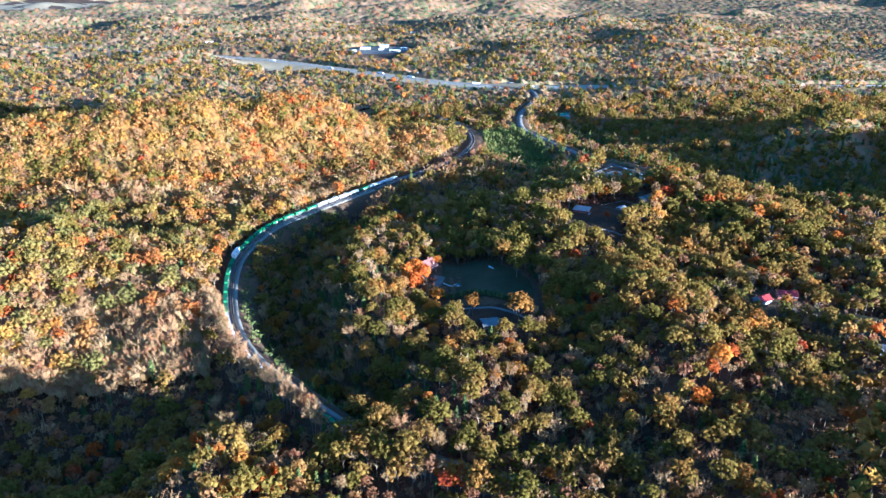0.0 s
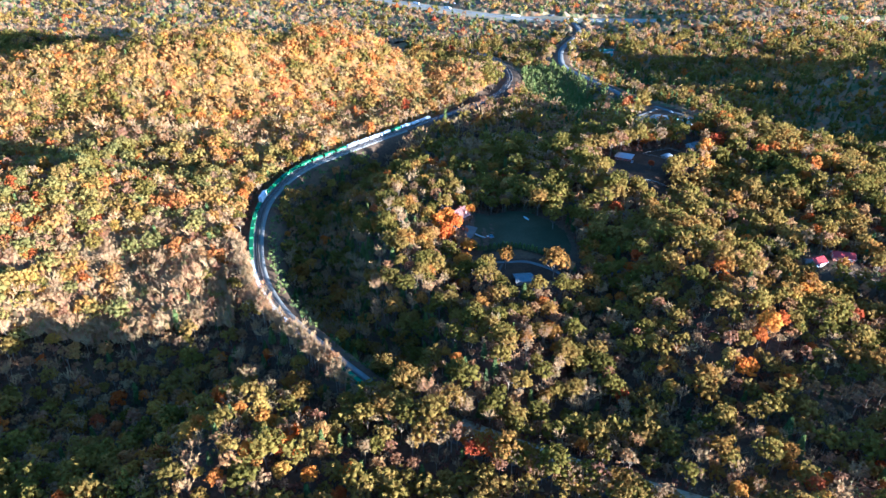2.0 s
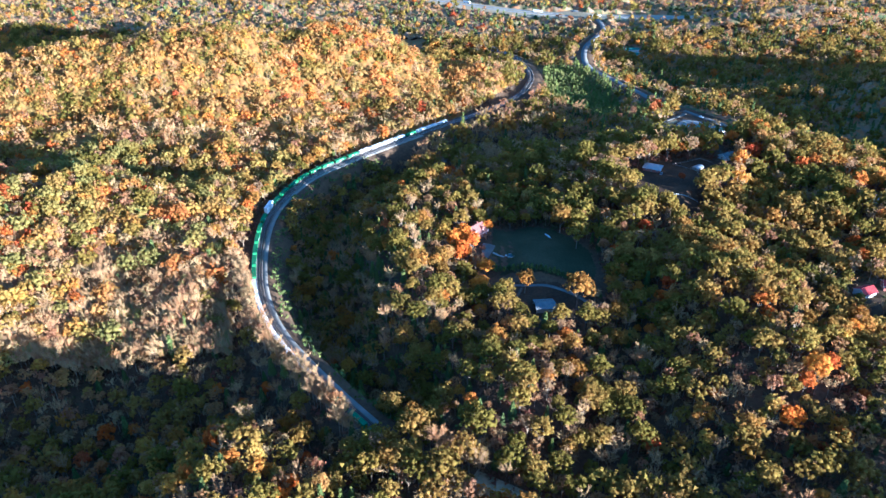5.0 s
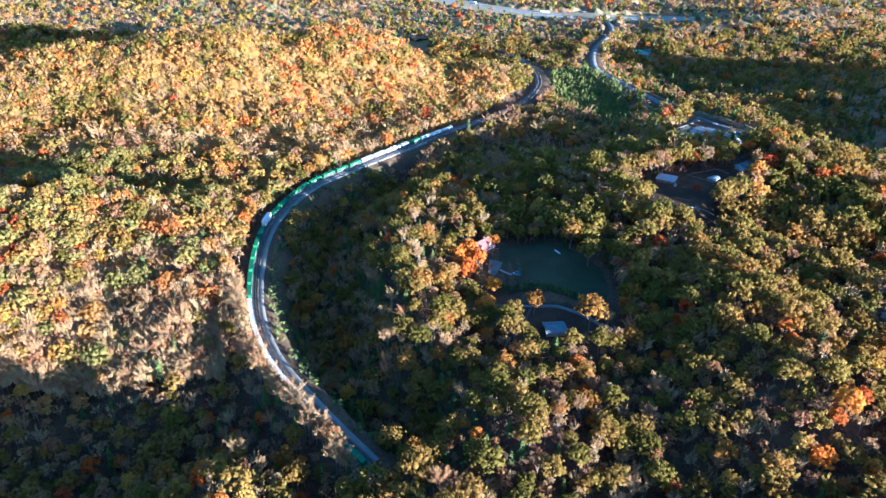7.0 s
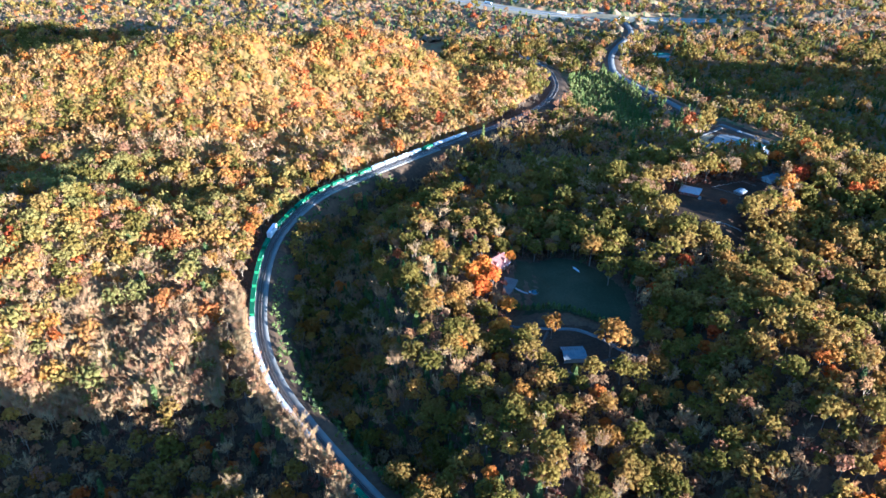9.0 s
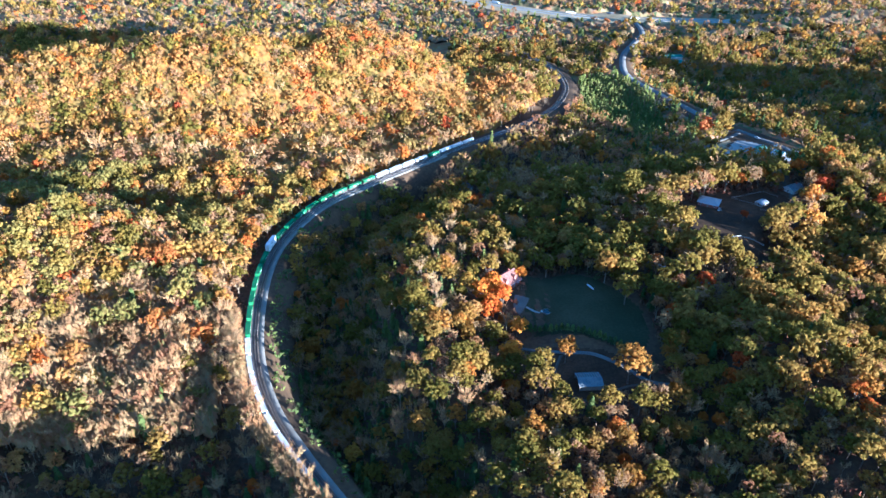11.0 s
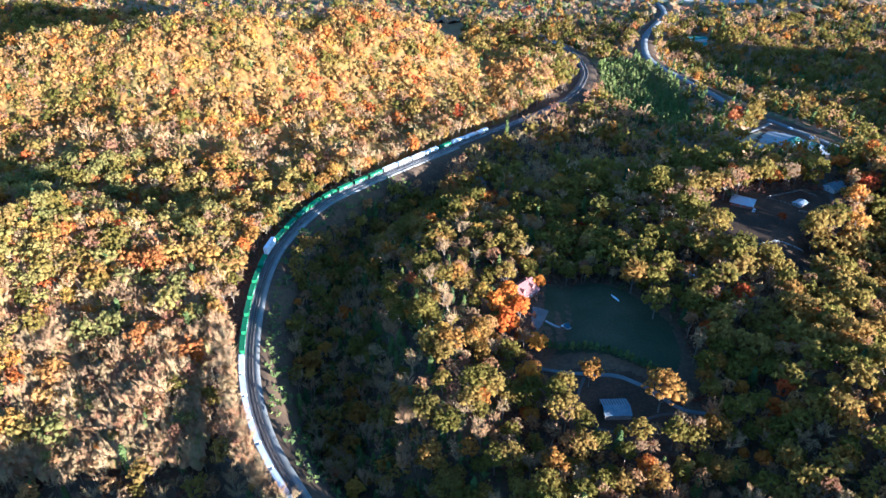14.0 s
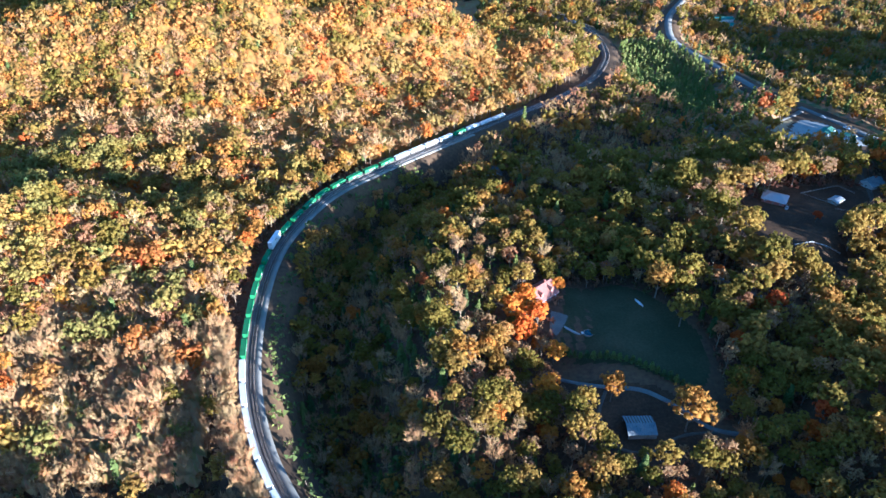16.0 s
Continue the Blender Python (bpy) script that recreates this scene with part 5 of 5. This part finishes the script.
def covered_boat(x, y, rot):
    """A narrow boat under a pale cover, keel down on two trestles."""
    ob = thing("boat", pose(x, y, zat(x, y), 0, 0, rot), "long narrow boat under a pale cover on trestles", "boat")
    bm = bmesh.new()
    rows = []
    for i in range(9):
        u = i / 4 - 1
        w = 0.62 * (1 - abs(u) ** 2.6) + 0.05
        xx = 3.3 * u
        rows.append([bm.verts.new(p) for p in ((xx, -w, 0.95), (xx, -w * 0.7, 0.5), (xx, 0, 0.38), (xx, w * 0.7, 0.5), (xx, w, 0.95), (xx, 0, 1.12))])
    for a, b_ in zip(rows[:-1], rows[1:]):
        for k in range(6):
            bm.faces.new((a[k], a[(k + 1) % 6], b_[(k + 1) % 6], b_[k]))
    bm.faces.new(rows[0][::-1])
    bm.faces.new(rows[-1])
    bmesh.ops.recalc_face_normals(bm, faces=bm.faces[:])
    part("hull", bm, M_TRIM, ob)
    for s in (-1, 1):
        part("trestle", boxes((s * 1.6 - .07, s * 1.6 + .07, -0.6, 0.6, 0.3, 0.5), (s * 1.6 - .07, s * 1.6 + .07, -0.55, -0.42, -0.3, 0.3), (s * 1.6 - .07, s * 1.6 + .07, 0.42, 0.55, -0.3, 0.3)), M_WOOD, ob)


covered_boat(96.5, 478.5, -62)


def car(x, y, rot, mat, label, long=4.6):
    ob = thing("parked_car", pose(x, y, zat(x, y) + 0.18, 0, 0, rot), label, "car", "parked cars")
    part("body", boxes((-long / 2, long / 2, -0.9, 0.9, 0.28, 0.85), bevel=0.12), mat, ob)
    part("cabin", boxes((-long * 0.28, long * 0.2, -0.8, 0.8, 0.85, 1.45), bevel=0.2), M_GLASS, ob)
    part("roof", boxes((-long * 0.22, long * 0.13, -0.7, 0.7, 1.44, 1.5)), mat, ob)
    for sx in (-1, 1):
        for sy in (-1, 1):
            bm = bmesh.new()
            bmesh.ops.create_cone(bm, segments=14, radius1=0.33, radius2=0.33, depth=0.22, cap_ends=True, matrix=Matrix.Translation((sx * long * 0.32, sy * 0.82, 0.33)) @ Matrix.Rotation(math.pi / 2, 4, "X"))
            part("wheel", bm, M_TYRE, ob)


M_CARWHITE = surface("white_car_paint", (0.68, 0.68, 0.68), (0.74, 0.74, 0.74), 0.5, 3, 0.3, 0.0, 0)
car(322, 735, -52, M_CARWHITE, "white van parked on the paved lot", 5.4)
car(312, 757, -50, M_CARWHITE, "white car near the lot's entrance")
car(268, 716, 40, M_CAR, "grey car parked on the lot")
car(206, 571, 60, M_CAR, "grey car parked beside the cottage")
car(146, 501, -45, M_CARWHITE, "white car parked on the gravel drive")
for i, (hx_, hy_) in enumerate(((-40, 1602), (60, 1512), (-180, 1722), (240, 1372), (330, 1346), (120, 1462))):
    hxx = np.array([hx_, hy_], float)
    line_ = LINES["highway"][0]
    kk = int(np.argmin(np.hypot(*(line_ - hxx).T)))
    px_, py_ = shifted(line_, 7.5 if i % 2 else -7.5)[kk]
    ang = math.degrees(math.atan2(*(line_[min(kk + 1, len(line_) - 1)] - line_[kk])[::-1]))
    o = thing("truck", pose(px_, py_, -14.5, 0, 0, ang), "white lorry with a box trailer on the highway", "truck", "lorries on the highway")
    part("trailer_box", boxes((-7, 6, -1.3, 1.3, 1.1, 4.0), bevel=0.05), M_WHITEBOX, o)
    part("cab", boxes((6.4, 9, -1.25, 1.25, 0.8, 3.5), bevel=0.2), M_CARWHITE, o)
    for wx in (-5.5, -4.2, 5.5, 7.8):
        part("axle", boxes((wx - .5, wx + .5, -1.2, 1.2, 0.0, 1.0), bevel=0.3), M_TYRE, o)


def hedge_shrub(x, y, s, k):
    """A clipped evergreen of the hedge row."""
    if k not in SHRUBS:
        g = np.random.default_rng(70 + k)
        crown, wood = pine(g, 4.2, 2.9, 170, 0.42, 4)
        SHRUBS[k] = (tri_mesh("trunk", wood[0], wood[1], [M_BARK]), tri_mesh("crown", crown[0], crown[1], [M_PINE], None, np.full(len(crown[1]), 0.45)))
    ob = thing("evergreen_shrub", Matrix.Translation((x, y, zat(x, y))) @ Matrix.Rotation(k * 1.3, 4, "Z") @ Matrix.Diagonal((s, s, s, 1)), "dark green evergreen shrub in a hedge row", "shrub", "shrubs of the hedge")
    for nm, me in zip(("trunk", "crown"), SHRUBS[k]):
        o = new(nm, me)
        o.parent = ob


SHRUBS = {}
hedge_line = smooth_line([(54, 446), (62, 441), (70, 438), (80, 435), (90, 430), (98, 424), (109, 415), (116, 404)], 1.0)
hx1, hy1, _, hl = along(hedge_line, np.arange(0, 95, 3.0))
for i in range(len(hx1)):
    if i == 0 or (hx1[i], hy1[i]) != (hx1[i - 1], hy1[i - 1]):
        hedge_shrub(float(hx1[i]), float(hy1[i]), 1.05 + 0.35 * ((i * 37) % 10) / 10, i % 4)
TREE_SINGLE = 230
MAKERS = {}


def plant(kind, x, y, rot, s, variant):
    """One tree that stands as a thing of its own."""
    if (kind, variant) not in MAKERS:
        mat, fn = KINDS[kind]
        g = np.random.default_rng(1000 + 17 * variant + 100 * list(KINDS).index(kind))
        crown, wood = fn(g, 740, 0.6, 5)
        mc = tri_mesh("crown", crown[0], crown[1], [mat], None, np.zeros(len(crown[1])))
        mt = tri_mesh("trunk", wood[0], wood[1], [M_PALEBARK if kind in ("bare", "tan") else M_BARK])
        MAKERS[kind, variant] = (mt, mc)
    mt, mc = MAKERS[kind, variant]
    name, label, cat = TREE_NAMES[kind]
    m = Matrix.Translation((x, y, zat(x, y))) @ Matrix.Rotation(rot, 4, "Z") @ Matrix.Diagonal((s, s, s, 1))
    t = thing(name, m, label, cat, cat + "s of the near wood")
    for nm, me in (("trunk", mt), ("crown", mc)):
        o = new(nm, me)
        o.parent = t
    return t


rng = np.random.default_rng(21)
# trees that stand apart, in the yards and along the drive
LANDMARKS = [("oak", 106, 484, 1.0), ("oak", 113, 461, 0.85), ("oak", 130, 459, 0.8), ("oak", 71, 412, 0.75), ("oak", 100, 396, 1.05), ("bare", 110, 394, 0.95), ("oak", 128, 495, 0.8),
             ("orange", 55, 487, 0.8), ("orange", 30, 463, 1.35), ("orange", 42, 460, 1.15), ("orange", 34, 449, 1.4), ("orange", 49, 441, 1.1), ("orange", 43, 414, 1.2), ("maple", 22, 470, 1.1), ("orange", 37, 476, 1.0), ("maple", 24, 444, 1.1), ("oak", 57, 402, 0.75), ("bare", 50, 408, 0.7),
             ("maple", 217, 555, 0.6), ("pine", 232, 548, 0.6), ("oak", 174, 541, 0.8), ("oak", 153, 552, 1.1), ("oak", 164, 530, 1.1), ("oak", 176, 511, 1.0), ("oak", 188, 503, 0.95),
             ("orange", 200, 314, 1.4), ("orange", 178, 291, 1.15), ("orange", 238, 348, 1.1), ("maple", 208, 318, 0.9), ("maple", 192, 308, 0.9), ("orange", -51, 264, 0.8), ("orange", -53, 255, 0.8), ("orange", -46, 247, 0.75), ("orange", -40, 233, 0.8), ("orange", -24, 239, 0.9), ("orange", -61, 272, 0.7), ("orange", -66, 242, 0.8), ("bare", -106, 428, 1.2), ("bare", -112, 440, 1.2)]
for i, (kind, tx, ty, ts) in enumerate(LANDMARKS):
    plant(kind, tx, ty, 1.7 * i, ts * (1.2 if kind == "oak" else 1.0), i % 6)
    CLEAR.append((tx, ty, 4.5 * ts))
CLEAR += [(47, 471, 7.0), (274, 384, 9.0), (294, 389, 9.0), (275, 394, 9.0), (296, 399, 10.0)]
# tall thin trees that lean over the track at its southern end
for band, (y0, y1, lo, hi, names, gap) in {"bank": (300, 450, 10.0, 15.0, "bare bare bare tan bare", 2.4), "cut": (205, 292, 9.5, 13.5, "tan oak oak tan maple", 3.0), "brow": (264, 292, -6.0, -2.6, "oak tan bare", 4.2)}.items():
    line_ = RAIL_LINE[(RAIL_LINE[:, 1] > y0) & (RAIL_LINE[:, 1] < y1)]
    for s_ in np.arange(1.0, along(line_, [0.0])[3] - 1, gap):
        ax, ay, ah, _ = along(line_, [s_])
        o_ = rng.uniform(lo, hi)
        plant(names.split()[int(rng.integers(0, len(names.split())))], float(ax[0] - o_ * np.sin(ah[0])), float(ay[0] + o_ * np.cos(ah[0])), float(rng.uniform(0, 6.28)), float(rng.uniform(0.9, 1.2)), int(rng.integers(0, 6)))
# near woods
px, py = forest_points(-330, 460, 190, 640, 7.4, rng)
ok = open_ground(px, py)
px, py = px[ok], py[ok]
pk = choose_kind(px, py, rng)
single = np.zeros(len(px), bool)
for k, kind in enumerate(KIND_NAMES):
    mine = np.where(pk == k)[0]
    order = mine[np.argsort(np.hypot(px[mine] - 30, py[mine] - 385))][:TREE_SINGLE]
    single[order] = True
    for i in order:
        plant(kind, float(px[i]), float(py[i]), float(rng.uniform(0, 6.28)), float(rng.uniform(0.5, 1.0) * old_growth(px[i], py[i])), int(rng.integers(0, 6)))
pz = ground_z(px, py)
for k, kind in enumerate(KIND_NAMES):
    sel = (pk == k) & ~single & (px < 0.78 * py + 45)
    stand("near_" + kind + "_woodland", kind, protos(kind, 7, 205, 1.05, 4, 300 + 50 * k), px[sel], py[sel], pz[sel], rng, LABELS[kind], 0.46, 0.98)
    sel = (pk == k) & ~single & (px >= 0.78 * py + 45)
    stand("edge_" + kind + "_woodland", kind, protos(kind, 4, 50, 1.5, 3, 350 + 50 * k), px[sel], py[sel], pz[sel], rng, LABELS[kind], 0.64, 1.2)
# closer wood on the sunlit slope west of the track
wx, wy = forest_points(-335, -104, 365, 645, 7.0, rng)
wd, _ = near_line(wx, wy, RAIL_LINE)
ok = open_ground(wx, wy) & (wd > 16)
wx, wy = wx[ok], wy[ok]
wk = choose_kind(wx, wy, rng)
wz = ground_z(wx, wy)
for k, kind in enumerate(KIND_NAMES):
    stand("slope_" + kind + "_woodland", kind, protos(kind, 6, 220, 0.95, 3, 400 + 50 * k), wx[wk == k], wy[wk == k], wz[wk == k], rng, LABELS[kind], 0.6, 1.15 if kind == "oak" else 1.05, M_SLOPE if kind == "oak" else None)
# crowded bare wood and evergreens in the shaded hollow inside the curve
hx2, hy2 = forest_points(-100, 30, 305, 640, 6.2, rng)
hd2, _ = near_line(hx2, hy2, RAIL_LINE)
ok = open_ground(hx2, hy2) & (hd2 < -9) & (hd2 > -66) & (hx2 < 10 + 0.4 * np.clip(hy2 - 560, 0, 60))
hx2, hy2 = hx2[ok], hy2[ok]
hz2 = ground_z(hx2, hy2)
hk2 = rng.random(len(hx2))
for kind, lo_, hi_, lab in (("bare", 0.0, 0.5, "bare grey wood of the shaded hollow"), ("pine", 0.5, 0.72, "dark evergreens of the shaded hollow"), ("oak", 0.72, 1.0, "olive oak wood of the shaded hollow")):
    sel = (hk2 >= lo_) & (hk2 < hi_)
    stand("hollow_" + kind + "_woodland", kind, protos(kind, 5, 155, 0.95, 3, 2400), hx2[sel], hy2[sel], hz2[sel], rng, lab, 0.42, 0.8)
# undergrowth between the near trees
bx_, by_ = forest_points(-330, 420, 215, 640, 6.0, rng)
ok = (open_ground(bx_, by_) | inside(bx_, by_, np.array([(-330, 568), (-250, 566), (-175, 570), (-165, 580), (-200, 592), (-330, 596)], float))) & (bx_ < 0.8 * by_ + 70)
bd, _ = near_line(bx_, by_, RAIL_LINE)
ok |= ((bd > 10.0) & (bd < 15)) | ((bd < -6.0) & (bd > -20))
bx_, by_ = bx_[ok], by_[ok]
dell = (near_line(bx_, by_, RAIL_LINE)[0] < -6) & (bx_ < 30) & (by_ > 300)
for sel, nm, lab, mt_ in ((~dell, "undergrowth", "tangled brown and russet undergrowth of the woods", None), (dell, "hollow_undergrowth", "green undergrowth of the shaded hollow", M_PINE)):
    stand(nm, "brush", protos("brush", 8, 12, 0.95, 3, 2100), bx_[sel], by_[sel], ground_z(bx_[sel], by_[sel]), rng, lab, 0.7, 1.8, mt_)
# woods on the ridges and in the valley behind
px, py = forest_points(-760, 1000, 640, 1180, 8.8, rng)
qx, qy = forest_points(-620, -330, 330, 640, 9.2, rng)
zx, zy = forest_points(-470, 190, 640, 930, 7.0, rng)
keep = ~((px > -470) & (px < 190) & (py > 640) & (py < 930))
px, py = np.r_[px[keep], zx], np.r_[py[keep], zy]
rx_, ry_ = forest_points(460, 700, 330, 640, 9.2, rng)
px, py = np.r_[px, qx, rx_], np.r_[py, qy, ry_]
ok = open_ground(px, py)
behind = (py > 950) & (px > -420) & (px < 20)
ok &= ~behind & (px < 0.80 * py + 60)
px, py = px[ok], py[ok]
pk = choose_kind(px, py, rng)
pz = ground_z(px, py)
young = blob(px, py, 205, 880, 40, 95) > 0.3
hill = (rng.random(len(px)) < 0.62) & (px < 20 + 0.35 * (py - 640)) & (px > -520) & (py < 960)
for k, kind in enumerate(KIND_NAMES):
    sel = (pk == k) & ~((pk == 0) & hill) & ~young
    stand("ridge_" + kind + "_woodland", kind, protos(kind, 6, 92, 1.12, 3, 700 + 50 * k), px[sel], py[sel], pz[sel], rng, LABELS[kind], 0.55, 1.22)
gsel = hill & (pk == 0)
stand("ridge_golden_woodland", "oak", protos("oak", 6, 92, 1.12, 3, 1750), px[gsel], py[gsel], pz[gsel], rng, "golden and amber oak woodland of the sunlit ridge", 0.55, 1.22, M_GOLD)
yx, yy = forest_points(140, 270, 770, 990, 4.4, rng)
ok = open_ground(yx, yy) & (blob(yx, yy, 205, 880, 40, 95) > 0.3)
yx, yy = yx[ok], yy[ok]
stand("young_conifers", "pine", protos("pine", 6, 50, 1.5, 3, 1850), yx, yy, ground_z(yx, yy), rng, "bright green plantation of young conifers", 0.55, 0.8, M_YOUNG)
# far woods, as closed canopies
canopy("far_woodland", -860, 1500, 1180, 1720, 4.2, 8.5, 6.0, 4.0, "distant mixed autumn woodland of tan, gold and green", 31, None, None, 0.28)
canopy("distant_woodland", -1300, 2150, 1720, 2600, 5.6, 11.0, 9.0, 3.0, "distant mixed autumn woodland of tan, gold and green", 37, None, None, 0.28)
canopy("horizon_woodland", -2300, 3200, 2600, 4100, 9.5, 15.0, 10.0, 4.0, "woodland on the hills towards the horizon", 41, None, None, 0.25)
px, py = forest_points(-860, 1120, 1180, 1760, 15.0, rng)
qx, qy = forest_points(-1200, 1500, 1760, 2400, 24.0, rng)
px, py = np.r_[px, qx], np.r_[py, qy]
ok = open_ground(px, py) & (px < 0.8 * py + 80)
px, py = px[ok], py[ok]
pk = choose_kind(px, py, rng)
pz = ground_z(px, py)
for k, kind in enumerate(KIND_NAMES):
    sel = pk == k
    stand("far_" + kind + "_trees", kind, protos(kind, 5, 34, 2.3, 3, 1100 + 50 * k), px[sel], py[sel], pz[sel], rng, "distant " + LABELS[kind], 0.8, 1.15)
canopy("ridge_crowns", -480, 190, 640, 935, 1.8, 6.5, 4.5, 8.5, "gold and orange autumn crowns closing over the wooded ridge", 43, M_GOLD, lambda x, y: near_line(x.ravel(), y.ravel(), RAIL_LINE)[0].reshape(x.shape) > 24, 0.2)
canopy("understory", -480, 200, 935, 1180, 5.0, 6.0, 4.0, 2.5, "low growth under the trees behind the ridge", 45, M_RUSSET)
canopy("slope_crowns", -340, -100, 365, 640, 1.25, 4.5, 4.5, 5.5, "low russet growth under the trees of the sunlit slope", 44, M_RUSSET, lambda x, y: near_line(x.ravel(), y.ravel(), RAIL_LINE)[0].reshape(x.shape) > 22, 0.34)
canopy("valley_understory", 200, 1000, 640, 1180, 4.0, 7.0, 3.0, 1.0, "low growth under the trees of the valley", 47)
